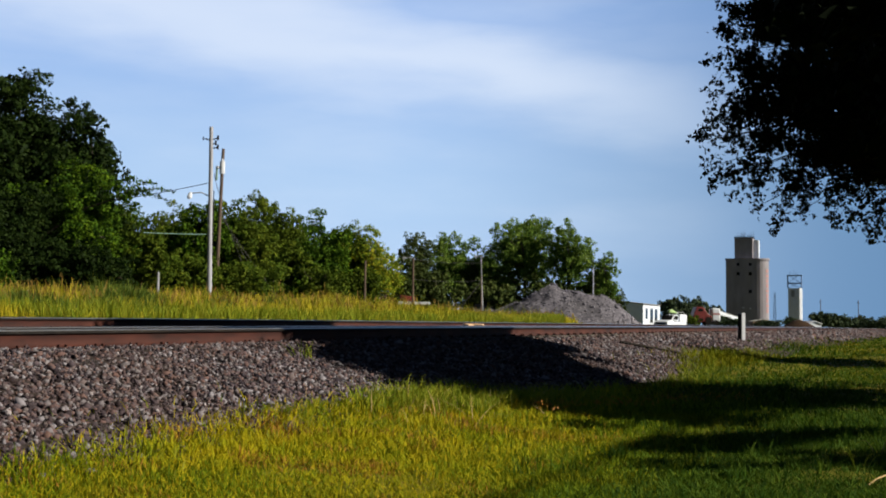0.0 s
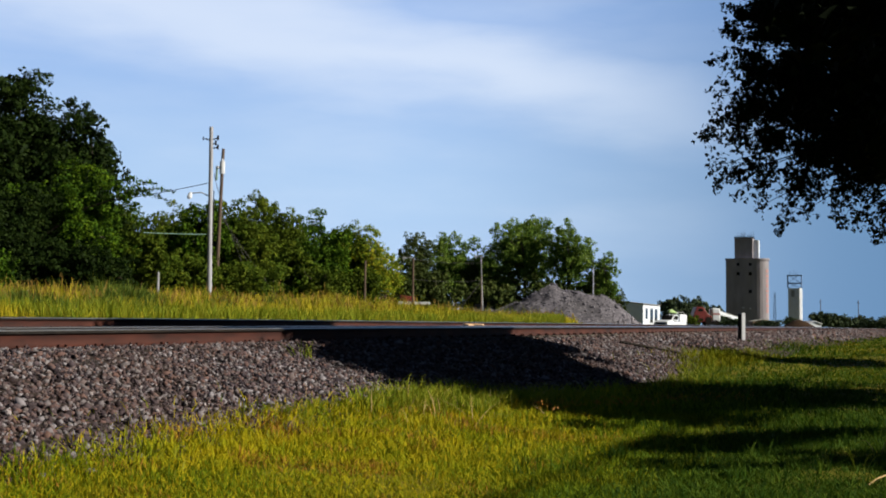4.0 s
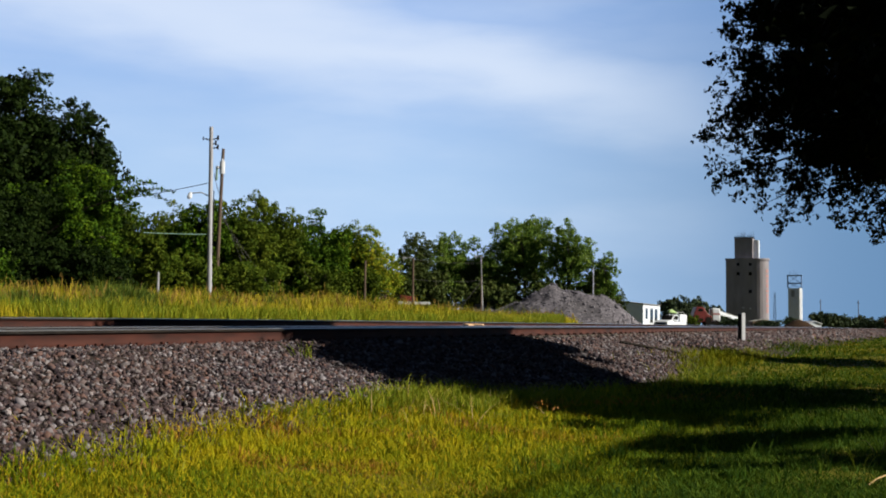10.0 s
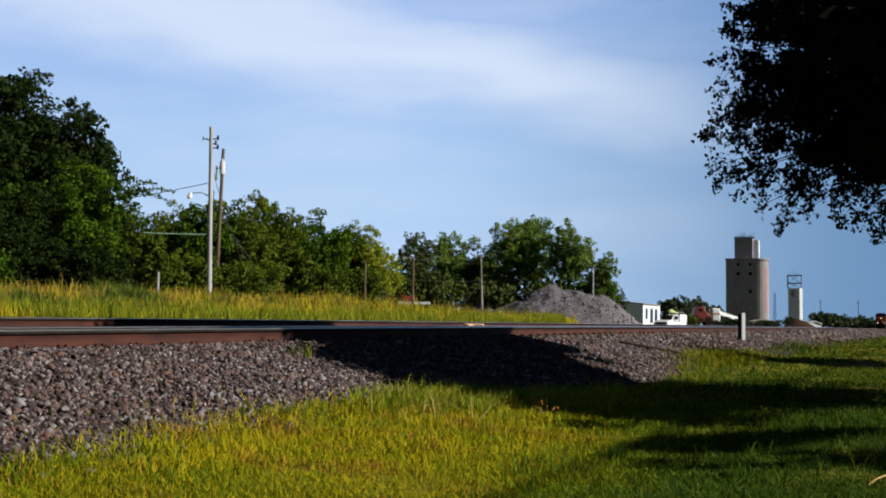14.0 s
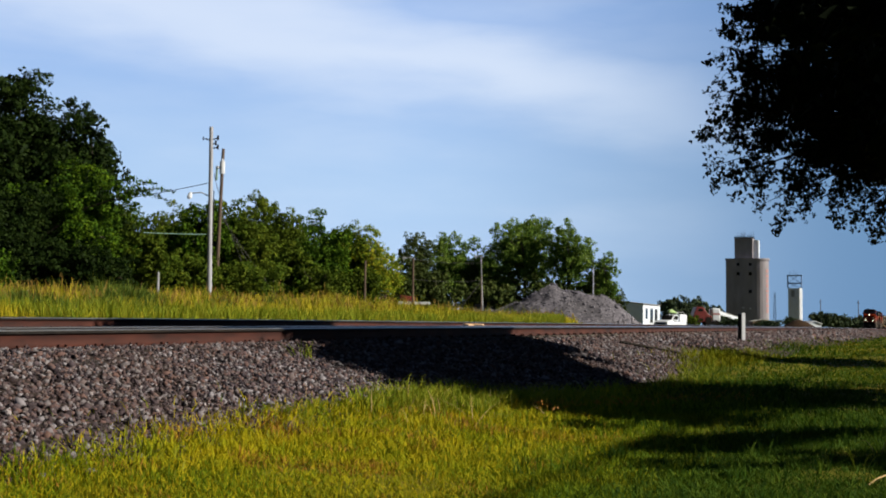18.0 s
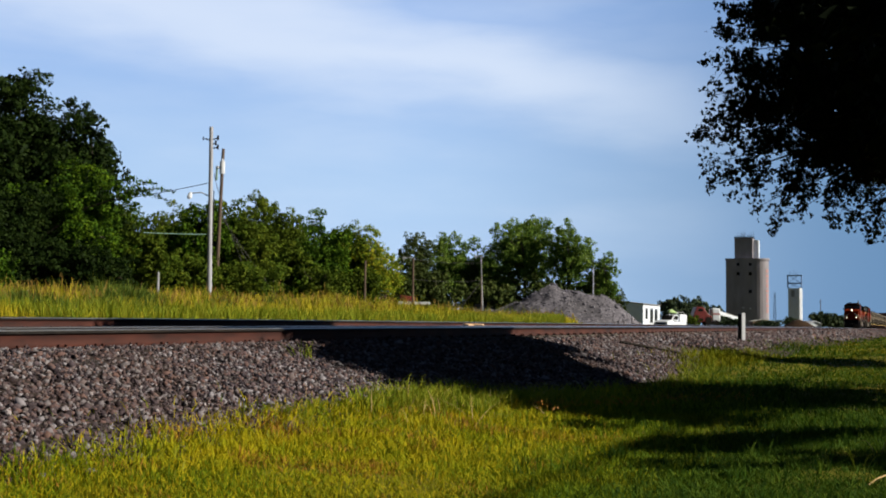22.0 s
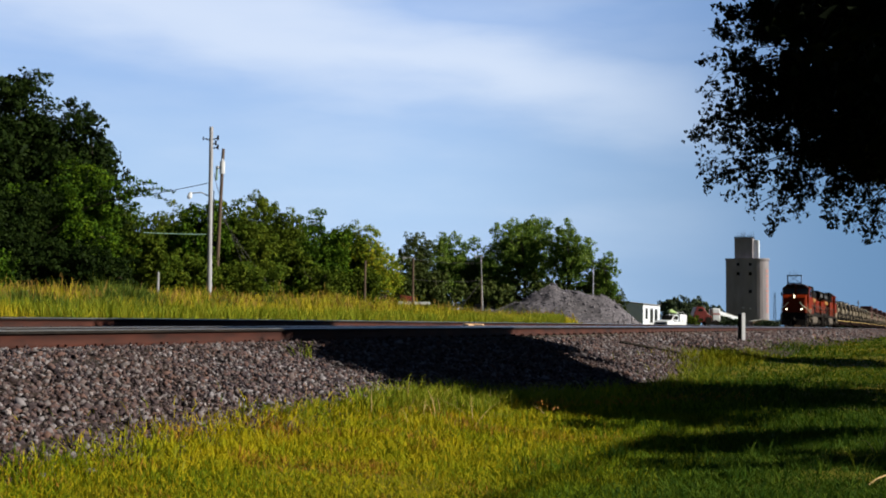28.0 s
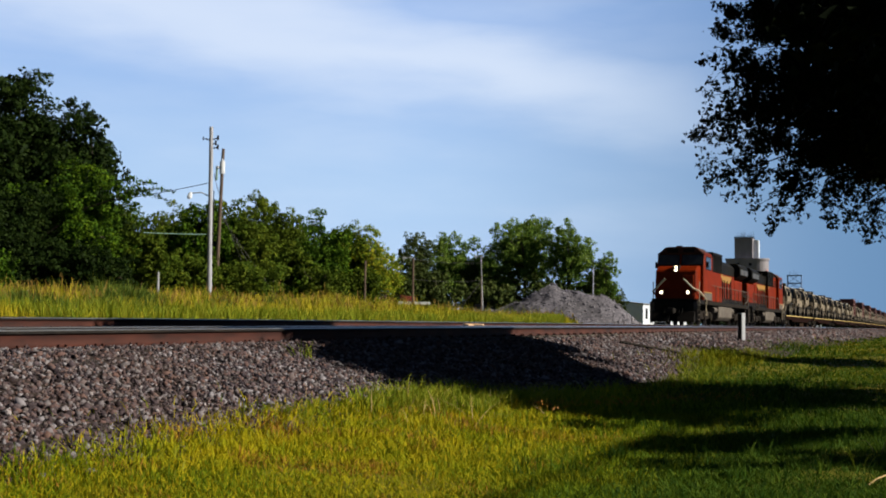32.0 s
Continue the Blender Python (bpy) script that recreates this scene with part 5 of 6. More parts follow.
    for x in (-45, 62):
        pole(x, -9.5, 6.6, 0.16, "pole", "utility pole on the verge carrying a cable", z=-1.2)


build_poles()


# ---- the marker post beside the track ----
def build_marker():
    x, y = 40.0, 6.35
    z = float(land(x, y))
    p = empty("marker_post", pose(x, y, z - 0.1, rz=-40), "stubby grey metal marker post standing on the ballast", "marker post")
    h = 1.08
    bm = fresh()
    slab(bm, [(-0.09, -0.08), (-0.07, -0.10), (0.08, -0.10), (0.09, -0.08), (0.09, 0.09), (-0.09, 0.09)], "z", 0, h, 0.01)
    part("post_body", bm, M["post"], p)
    part("cap", box(fresh(), (0, 0, h + 0.012), (0.185, 0.19, 0.03), 0.008), M["post"], p)
    # dark sheet over the side turned from the sun: its shade as colour
    part("cover_plate", box(fresh(), (-0.096, 0.0, h * 0.5), (0.014, 0.176, h * 0.97), 0.004), M["dark_steel"], p, "dark sheet for the post's shaded side")
    for x in (29.3, 30.1):
        b = part("tie_end", box(fresh(), (0, 0, 0), (0.30, 0.22, 0.12), 0.02), M["block"])
        b.location, b.rotation_euler = (x, 12.6, float(land(x, 12.6)) + 0.1), (0.1, 0.05, x)
        tagged(b, "pale sawn timber block lying between the tracks", "timber block", "timber blocks")
    bm = tube(fresh(), [(6.62, 0.35, -0.89), (6.80, 0.31, -0.875), (7.08, 0.22, -0.86)], 0.004)
    tagged(part("dry_stick", bm, M["straw"]), "pale dry stick lying in the grass", "stick")
    bm = tube(fresh(), [(24.8, 6.75, float(land(24.8, 6.75)) + 0.05), (25.2, 6.1, float(land(25.2, 6.1)) + 0.05), (25.6, 5.5, float(land(25.6, 5.5)) + 0.05)], 0.035)
    tagged(part("drain_pipe", bm, M["dark_steel"]), "dark pipe lying down the ballast bank", "pipe")


build_marker()


# ---- distant yard and buildings ----
def build_elevator():
    """Concrete grain elevator: a slab of silos with rounded ends and a headhouse on top."""
    e = empty("grain_elevator", pose(513, 80, -1.0, rz=3), "tall weathered concrete grain elevator with a headhouse", "grain elevator")
    # local: x away, y to the left
    h = 31.7
    bm = fresh()
    out = [(-5, 8.0), (10, 8.0), (13, 5), (13, -7), (9, -9.4)]
    out += [(0.2 + 5.2 * math.cos(a) * -1 + 0.0, -6.0 - 5.2 * math.sin(a)) for a in [radians(d) for d in (75, 60, 45, 30, 15)]]
    out += [(-5, -6.0)]
    slab(bm, out, "z", 0, h)
    part("silo_block", bm, M["concrete"], e)
    bm = fresh()
    slab(bm, [(p[0] * 1.04, p[1] * 1.035) for p in out], "z", h, h + 0.9)
    part("roof_slab", bm, M["concrete"], e)
    hh = part("headhouse", box(fresh(), (1.5, 0.1, h + 0.9 + 4.8), (9.5, 8.2, 9.6), 0.1), M["concrete"], e)
    part("headhouse_roof", box(fresh(), (1.5, 0.1, h + 10.7), (10.0, 8.6, 0.4)), M["dark_steel"], hh)
    part("stair_tower", box(fresh(), (2.0, -5.2, h + 0.9 + 4.4), (5, 2.4, 8.8), 0.05), M["white"], e, "whitewashed stair tower")
    for i in range(17):
        p = (-2.6 + i * 0.5, 4.0 - (i * 2.9) % 8)
        part("aerial", rod(fresh(), (*p, h + 10), (*p, h + 11.8 + (i * 1.7) % 2.4), 0.10, 0.06, 6), M["dark_steel"], e)
    part("roof_rail", tube(fresh(), [(-3.4, -4.2, h + 10.4), (-3.4, -4.2, h + 11.4), (-3.4, 4.3, h + 11.4), (-3.4, 4.3, h + 10.4)], 0.07), M["dark_steel"], e)
    for y, z, w in ((2.4, h - 1.9, 1.3), (-3.0, h - 1.9, 1.3), (2.4, h - 6.3, 1.5), (-3.0, h - 6.3, 1.5), (-3.0, h - 14.5, 1.5), (0.2, h - 22, 0.7), (-3.0, h - 22.4, 0.7)):
        wn = part("window", box(fresh(), (-5.02, y, z), (0.24, w * 0.95, w * 1.0)), M["hole"] if w > 1 else M["white"], e, "small dark window opening" if w > 1 else "small pale vent")
        part("sill", box(fresh(), (-5.08, y, z - w * 0.7), (0.3, w + 0.3, 0.15)), M["concrete"], wn)
    # faded lettering down the rounded corner: bars of its size
    for i in range(9):
        a = radians(56)
        b = part("lettering_bar", box(fresh(), (0, 0, 0), (0.12, (1.3, 1.7, 1.1)[i % 3], (1.5, 1.1, 1.8)[i % 3])), M["scrawl"], e)
        b.location = (0.2 - 5.22 * math.cos(a), -6.0 - 5.22 * math.sin(a), h - 5 - i * 2.3)
        b.rotation_euler = (0, 0, a)
    t = empty("leg_tower", pose(669, 75.5, -2, rz=3), "slim white grain tower with an open steel top", "tower")
    part("shaft", slab(fresh(), [(-2.6, 3.3), (2.6, 3.3), (2.6, -3.2), (1.4, -4.6), (-1.4, -4.6), (-2.6, -3.2)], "z", 0, 25.2), M["white"], t)
    bm = fresh()
    for x in (-2.6, 2.6):
        for y in (-4.2, 3.6):
            rod(bm, (x, y, 25.2), (x, y, 33), 0.22, seg=6)
    for z in (28.2, 32.8):
        box(bm, (0, -0.3, z), (5.8, 8.6, 0.55))
    for y in (-4, 3.4):
        rod(bm, (-2.6, y, 25.2), (-2.6, -y * 0.7, 28.2), 0.14, seg=5)
        rod(bm, (-2.6, y, 28.2), (-2.6, -y * 0.7, 32.8), 0.14, seg=5)
    part("open_steelwork", bm, M["blue_steel"], t, "blue-painted open steelwork")
    for i in range(5):
        part("aerial", rod(fresh(), (-2, -2.4 + i * 1.2, 33), (-2, -2.4 + i * 1.2, 34.5 + (i % 3) * 0.7), 0.08, seg=5), M["dark_steel"], t)
    part("dark_hatch", box(fresh(), (-2.62, 0.6, 22), (0.2, 2.0, 4)), M["grey"], t)
    m = empty("radio_mast", pose(467.5, 60.6, -1), "thin steel lattice mast", "mast")
    bm = fresh()
    for a in range(3):
        x, y = 0.7 * math.cos(a * 2.09), 0.7 * math.sin(a * 2.09)
        rod(bm, (x, y, 0), (x * 0.5, y * 0.5, 15.4), 0.10, 0.07, 5)
    for i in range(10):
        a, b = i * 2.09, (i + 1) * 2.09
        rod(bm, (0.6 * math.cos(a), 0.6 * math.sin(a), i * 1.5), (0.6 * math.cos(b), 0.6 * math.sin(b), i * 1.5 + 1.5), 0.06, seg=5)
    part("lattice", bm, M["dark_steel"], m)


build_elevator()


def gable(name, x, y, rz, l, w, wall, ridge, wall_mat, roof_mat, label, category="shed", z=None):
    """A long low building: walls, pitched roof, and an end door."""
    z = float(land(x, y)) - 0.2 if z is None else z
    b = empty(name, pose(x, y, z, rz=rz), label, category)
    bm = fresh()
    slab(bm, [(-w / 2, 0), (w / 2, 0), (w / 2, wall), (0, ridge), (-w / 2, wall)], "x", -l / 2, l / 2)
    part("wall", bm, M[wall_mat], b)
    bm = fresh()
    o = 0.25
    slab(bm, [(-w / 2 - o, wall - o * 0.4), (0, ridge + 0.05), (w / 2 + o, wall - o * 0.4), (w / 2 + o, wall - o * 0.4 + 0.12), (0, ridge + 0.19), (-w / 2 - o, wall - o * 0.4 + 0.12)], "x", -l / 2 - o, l / 2 + o)
    part("roof", bm, M[roof_mat], b)
    return b


def build_yard():
    t = empty("site_office", pose(168.0, 42.0, -0.25), "long white and grey metal site office with dark door and windows", "site office")
    part("wall", slab(fresh(), [(0, 0), (4.9, 0), (4.9, 4.1), (0, 3.55)], "x", 0, 11.5), M["white"], t)
    part("end_wall", slab(fresh(), [(0.02, 0.02), (4.88, 0.02), (4.88, 4.05), (0.02, 3.5)], "x", -0.03, 0.0), M["blue_sheet"], t, "blue-grey sheeted end wall")
    part("roof", slab(fresh(), [(-0.15, 3.55), (5.05, 4.12), (5.05, 4.24), (-0.15, 3.67)], "x", -0.15, 11.65), M["grey"], t)
    for x, w, h, z in ((2.2, 1.4, 1.7, 2.1), (5.6, 1.9, 2.3, 1.8), (8.7, 1.9, 2.3, 1.8)):
        wn = part("window" if w < 1.5 else "door", box(fresh(), (x, -0.02, z), (w, 0.06, h), 0.01), M["glass"], t)
        part("frame", box(fresh(), (x, -0.01, z), (w + 0.3, 0.04, h + 0.24), 0.01), M["white"], wn)
    pickup(140.4, 31.4, -15)
    # red truck with its hood tipped up, standing across the view
    k = empty("red_truck", pose(162.0, 31.4, -0.1, rz=-65), "red truck with a tipped-up hood and white fuel tank", "truck")
    part("cab", slab(fresh(), [(-1.9, 1.0), (-1.2, 2.95), (-0.1, 2.9), (0.5, 1.9), (1.1, 1.5), (1.0, 0.7), (-1.8, 0.65)], "y", -1.1, 1.1, 0.08), M["red"], k, "red cab with slanting hood")
    part("windscreen", slab(fresh(), [(-1.0, 2.25), (-0.85, 2.7), (-0.35, 2.66), (-0.2, 2.25)], "y", -1.12, -1.10), M["hole"], k)
    part("grille", box(fresh(), (-0.9, -1.11, 1.05), (1.4, 0.05, 0.34), 0.02), M["dark_steel"], k)
    part("fender", slab(fresh(), [(0.1, 0.9), (0.3, 1.45), (1.05, 1.35), (1.0, 0.9)], "y", -1.16, -1.06), M["dark_steel"], k)
    part("tank", box(fresh(), (1.75, 0, 1.75), (1.3, 2.0, 2.0), 0.2), M["white"], k, "white tank")
    part("tank_band", box(fresh(), (1.75, -1.01, 1.9), (1.1, 0.03, 0.3), 0.01), M["scrawl"], k, "pinkish band round the tank")
    part("exhaust", rod(fresh(), (0.95, -0.9, 1.4), (0.95, -0.9, 3.2), 0.08, seg=8), M["dark_steel"], k)
    for x in (-1.2, 0.6, 1.6):
        for y in (-1.0, 1.0):
            part("wheel", rod(fresh(), (x, y - 0.15, 0.5), (x, y + 0.15, 0.5), 0.5, seg=16), M["rubber"], k)
    # a pale covered conveyor slanting down to the yard
    A, B = Vector((250.8, 46.3, 3.5)), Vector((256.6, 41.9, 1.75))
    sh = empty("conveyor", pose(A.x, A.y, 0), "pale sheeted grain conveyor slanting down on steel legs", "conveyor")
    run = (B - A).to_track_quat("X", "Z").to_matrix().to_4x4()
    m = Matrix.Translation((0, 0, A.z)) @ run
    part("housing", box(fresh(), ((B - A).length / 2, 0, 0), ((B - A).length, 0.8, 0.85), 0.05, m), M["white"], sh)
    part("cover", box(fresh(), ((B - A).length / 2, 0, 0.47), ((B - A).length + 0.2, 0.95, 0.06), 0.0, m), M["grey"], sh, "grey sheet cover")
    for u in (0.08, 0.5, 0.92):
        p = (B - A) * u
        part("leg", rod(fresh(), (p.x, p.y, -0.4), (p.x, p.y, A.z + p.z - 0.4), 0.09, seg=8), M["dark_steel"], sh)
    gable("brick_building", 470, 66.5, 24, 8, 9, 2.8, 3.6, "pink", "roof", "low pinkish building at the elevator's foot", "building", z=-0.6)
    gable("white_building", 252.9, 25.2, 30, 5, 3.0, 1.2, 1.7, "white", "white", "low white-roofed building by the line", "building", z=-0.4)
    h = sheet("earth_mound", np.arange(234, 252, 0.6), np.arange(19, 34, 0.6),
              lambda x, y: 2.2 * np.exp(-(((x - 242) / 4) ** 2 + ((y - 26.4) / 3.0) ** 2)) - 0.55 + 0.08 * np.sin(x * 3 + y * 2), M["earth"], "mound of bare brown earth beside the line", "")
    h["category"] = "earth mound"
    # a flatbed with red machinery beyond the meadow
    f = empty("flat_trailer", pose(88.6, 43.8, 0.0, rz=-65), "white flatbed trailer with red machinery beyond tall grass", "trailer")
    part("bed", box(fresh(), (0.2, 0, 1.72), (2.9, 1.8, 0.26), 0.04), M["white"], f)
    part("machinery", box(fresh(), (-0.3, 0.1, 2.12), (1.1, 0.8, 0.5), 0.06), M["red"], f, "red machine")
    part("machinery", box(fresh(), (-0.9, 0.1, 2.15), (0.4, 0.6, 0.6), 0.05), M["red"], f, "red machine")
    part("axle", rod(fresh(), (0.4, -0.9, 0.7), (0.4, 0.9, 0.7), 0.4, seg=12), M["rubber"], f)
    part("leg", box(fresh(), (-0.9, 0, 0.8), (0.15, 0.15, 1.7)), M["dark_steel"], f)
    part("leg", box(fresh(), (1.1, 0, 0.8), (0.15, 0.15, 1.7)), M["dark_steel"], f)
    # low scrub along the foot of the yard
    for x, y, top, r in ((150, 30.5, 1.6, 1.3), (205, 42, 2.2, 2.4), (248, 41.0, 1.9, 2.2), (247, 43.6, 2.3, 2.2), (290, 33, 2.0, 2.6), (330, 44, 1.6, 3.0), (370, 52, 1.8, 3.4), (420, 49, 3.6, 3.6)):
        tree(x, y, top, r, "leaf_far" if x > 200 else "leaf_mid", "low green scrub beside the yard", clumps=20, per=60, size=0.5, clear=0.0, category="bush", group="scrub by the yard")


def pickup(x, y, rz):
    k = empty("pickup_truck", pose(x, y, float(land(x, y)) - 0.3, rz=rz), "white utility pickup with a lime green boom parked in the yard", "pickup truck")
    body = slab(fresh(), [(-2.8, 0.5), (2.6, 0.5), (2.6, 0.95), (-0.9, 1.0), (-1.25, 1.22), (-2.55, 1.08), (-2.8, 0.9)], "y", -0.98, 0.98, 0.06)
    part("body", body, M["white"], k)
    part("cabin", slab(fresh(), [(-1.35, 1.18), (0.6, 1.0), (0.55, 1.78), (0.4, 1.86), (-0.55, 1.88)], "y", -0.84, 0.84, 0.06), M["white"], k)
    part("windscreen", slab(fresh(), [(-1.34, 1.24), (-0.62, 1.86), (-0.58, 1.86), (-1.30, 1.24)], "y", -0.74, 0.74), M["hole"], k, "dark windscreen")
    part("grille", box(fresh(), (-2.8, 0, 0.78), (0.06, 1.2, 0.24), 0.02), M["dark_steel"], k)
    part("bumper", box(fresh(), (-2.88, 0, 0.5), (0.14, 1.9, 0.2), 0.03), M["grey"], k)
    for s in (-1, 1):
        part("side_window", slab(fresh(), [(-1.05, 1.26), (0.42, 1.26), (0.36, 1.74), (-0.56, 1.78)], "y", s * 0.845, s * 0.855), M["hole"], k, "dark side window")
        part("headlight", box(fresh(), (-2.80, s * 0.78, 0.85), (0.06, 0.26, 0.18), 0.01), M["grey"], k)
        box_side = part("tool_locker", box(fresh(), (1.65, s * 0.78, 1.45), (2.0, 0.42, 1.05), 0.04), M["white"], k, "white tool locker")
        for i in range(3):
            part("locker_door", box(fresh(), (1.02 + i * 0.63, s * 0.995, 1.45), (0.56, 0.02, 0.9), 0.01), M["white"], box_side)
    part("load_floor", box(fresh(), (1.65, 0, 1.0), (2.0, 1.5, 0.12), 0.02), M["grey"], k)
    part("ladder_rack", tube(fresh(), [(0.7, -0.6, 1.9), (0.7, -0.6, 2.25), (2.5, -0.6, 2.25), (2.5, -0.6, 1.9)], 0.04), M["grey"], k)
    part("boom", slab(fresh(), [(-0.9, 2.2), (-0.7, 2.55), (-0.1, 2.62), (0.3, 2.45), (1.3, 2.15), (1.2, 1.98), (0.1, 2.2)], "y", -0.35, 0.1, 0.03), M["lime"], k, "lime green folded boom")
    part("boom_foot", slab(fresh(), [(1.1, 1.0), (1.7, 1.0), (1.6, 2.3), (1.2, 2.3)], "y", -0.3, 0.3, 0.04), M["white"], k, "white boom pedestal")
    part("boom_rest", box(fresh(), (1.6, 0, 2.1), (0.14, 0.3, 0.3)), M["dark_steel"], k)
    for a in (-1.75, 1.65):
        for s in (-1, 1):
            w = part("wheel", rod(fresh(), (a, s * 0.72, 0.38), (a, s * 0.96, 0.38), 0.38, seg=18), M["rubber"], k)
            part("rim", rod(fresh(), (a, s * 0.95, 0.38), (a, s * 0.975, 0.38), 0.2, seg=12), M["steel"], w)


build_yard()


# ---- the train ----
M["grille"] = mat("radiator_mesh", [(0.03, 0.032, 0.036), (0.06, 0.063, 0.07)], 20, 0.6, metal=0.3)
def bogie(parent, x, axles, pitch, r, frame_mat):
    """Side frames with springs and axle boxes; wheels on axles."""
    bm = fresh()
    l = pitch * (axles - 1) + 1.3
    for s in (-1, 1):
        y = s * 1.12
        slab(bm, [(x - l / 2, r + 0.02), (x - l / 2 + 0.2, r + 0.35), (x + l / 2 - 0.2, r + 0.35), (x + l / 2, r + 0.02), (x + l / 2 - 0.5, r - 0.05), (x, r - 0.16), (x - l / 2 + 0.5, r - 0.05)], "y", y - 0.07, y + 0.07, 0.02)
        for i in range(axles):
            a = x + (i - (axles - 1) / 2) * pitch
            box(bm, (a, y + s * 0.06, r), (0.42, 0.2, 0.42), 0.04)
            for k in (-0.35, 0.35):
                rod(bm, (a + k, y + s * 0.07, r - 0.02), (a + k, y + s * 0.07, r + 0.28), 0.085, seg=8)
    box(bm, (x, 0, r + 0.25), (0.7, 2.2, 0.3), 0.03)
    b = part("truck_frame", bm, frame_mat, parent, "grimy dark truck side frame")
    for i in range(axles):
        a = x + (i - (axles - 1) / 2) * pitch
        for s in (-1, 1):
            bm = fresh()
            rod(bm, (0, s * 0.69, 0), (0, s * 0.82, 0), r, seg=24)
            rod(bm, (0, s * 0.66, 0), (0, s * 0.69, 0), r + 0.03, seg=24)
            rod(bm, (0, s * 0.82, 0), (0, s * 0.86, 0), r * 0.35, seg=12)
            for k in range(6):
                rod(bm, (r * 0.6 * math.cos(k * 1.047), s * 0.80, r * 0.6 * math.sin(k * 1.047)), (r * 0.6 * math.cos(k * 1.047), s * 0.835, r * 0.6 * math.sin(k * 1.047)), r * 0.1, seg=8)
            part("wheel", bm, M["dark_steel"], b).location = (a, 0, r)


def build_loco(label):
    g = empty("locomotive", pose(0, 0, 0), label, "locomotive", "locomotives of the train")
    O, K, Y, G = M["orange"], M["black"], M["yellow"], M["glass"]
    bm = fresh()
    box(bm, (11.2, 0, 1.46), (20.6, 2.9, 0.28), 0.03)
    box(bm, (11.2, 0, 1.2), (19, 1.2, 0.4))
    part("underframe", bm, K, g)
    part("sill_band", box(fresh(), (11.6, -1.458, 1.46), (17.0, 0.012, 0.2)), M["running_gear"], g, "dusty dark band along the frame")
    part("sill_band", box(fresh(), (11.6, 1.458, 1.46), (17.0, 0.012, 0.2)), M["running_gear"], g, "dusty dark band along the frame")
    # pilot, plough, coupler, at both ends
    bm = fresh()
    slab(bm, [(-1.45, 0.22), (1.45, 0.22), (1.45, 1.55), (-1.45, 1.55)], "x", 0.72, 0.92, 0.04)
    for s in (-1, 1):
        slab(bm, [(0.25, 0.18), (0.75, 0.18), (0.75, 0.85), (0.55, 0.85)], "y", s * 0.25, s * 1.35, 0.02)
    part("snow_plough", bm, K, g)
    part("rear_pilot", box(fresh(), (21.55, 0, 0.9), (0.2, 2.9, 1.2), 0.04), K, g)
    for x0 in (0.35, 21.95):
        bm = box(fresh(), (x0, 0, 0.88), (0.75, 0.3, 0.3), 0.05)
        box(bm, (x0 - 0.3 if x0 < 2 else x0 + 0.3, 0.06, 0.88), (0.3, 0.42, 0.36), 0.06)
        part("coupler", bm, M["dark_steel"], g)
    bm = fresh()
    for y in (-0.55, -0.35, 0.35, 0.55):
        tube(bm, [(0.72, y, 1.1), (0.45, y, 0.75), (0.5, y * 0.9, 0.45), (0.62, y * 0.8, 0.5)], 0.03, 6)
    part("brake_hoses", bm, M["rubber"], g)
    # nose and cab
    nose = slab(fresh(), [(1.05, 1.6), (2.75, 1.6), (2.75, 3.82), (1.9, 3.76), (1.30, 3.45)], "y", -1.30, 1.30, 0.07)
    part("nose", nose, O, g, "orange short hood")
    part("nose_door", box(fresh(), (1.12, -0.85, 2.4), (0.10, 0.62, 1.5), 0.03), O, g)
    cab = slab(fresh(), [(2.45, 1.6), (5.3, 1.6), (5.3, 4.7), (2.88, 4.7), (2.6, 3.75)], "y", -1.52, 1.52, 0.05)
    part("cab", cab, O, g, "orange cab")
    part("cab_roof", slab(fresh(), [(-1.56, 4.56), (-1.02, 5.02), (-0.85, 5.07), (0.85, 5.07), (1.02, 5.02), (1.56, 4.56)], "x", 2.72, 5.4, 0.03), M["soot"], g, "soot-darkened cab roof")
    for s in (-1, 1):
        w = slab(fresh(), [(2.605, 3.90), (2.80, 4.55), (2.84, 4.55), (2.645, 3.90)], "y", s * 0.10, s * 1.40)
        ws = part("windscreen", w, G, g, "dark windscreen")
        part("window_frame", slab(fresh(), [(2.605, 3.84), (2.83, 4.60), (2.85, 4.60), (2.625, 3.84)], "y", s * 0.05, s * 1.46), K, ws)
        for x0, x1 in ((3.25, 4.05), (4.2, 4.95)):
            sw = part("side_window", slab(fresh(), [(x0, 3.65), (x1, 3.65), (x1, 4.42), (x0, 4.42)], "y", s * 1.525, s * 1.54), G, g, "dark cab side window")
            part("window_frame", slab(fresh(), [(x0 - .06, 3.59), (x1 + .06, 3.59), (x1 + .06, 4.48), (x0 - .06, 4.48)], "y", s * 1.515, s * 1.53), K, sw)
        part("mirror", box(fresh(), (3.0, s * 1.66, 3.9), (0.06, 0.14, 0.4), 0.02), K, g)
        part("cab_band", box(fresh(), (3.95, s * 1.526, 1.86), (2.6, 0.012, 0.46)), M["silver"], g, "dusty grey lower cab band")
        part("cab_stripe", box(fresh(), (3.95, s * 1.526, 2.13), (2.6, 0.014, 0.06)), Y, g)
        # number board: a plain bar
        part("number_board", box(fresh(), (2.74, s * 0.52, 4.82), (0.08, 0.72, 0.26), 0.01), K, g)
    # lamps
    hl = part("headlight_housing", slab(fresh(), [(1.24, 3.34), (1.9, 3.34), (1.9, 3.80), (1.40, 3.80)], "y", -0.19, 0.19, 0.02), K, g)
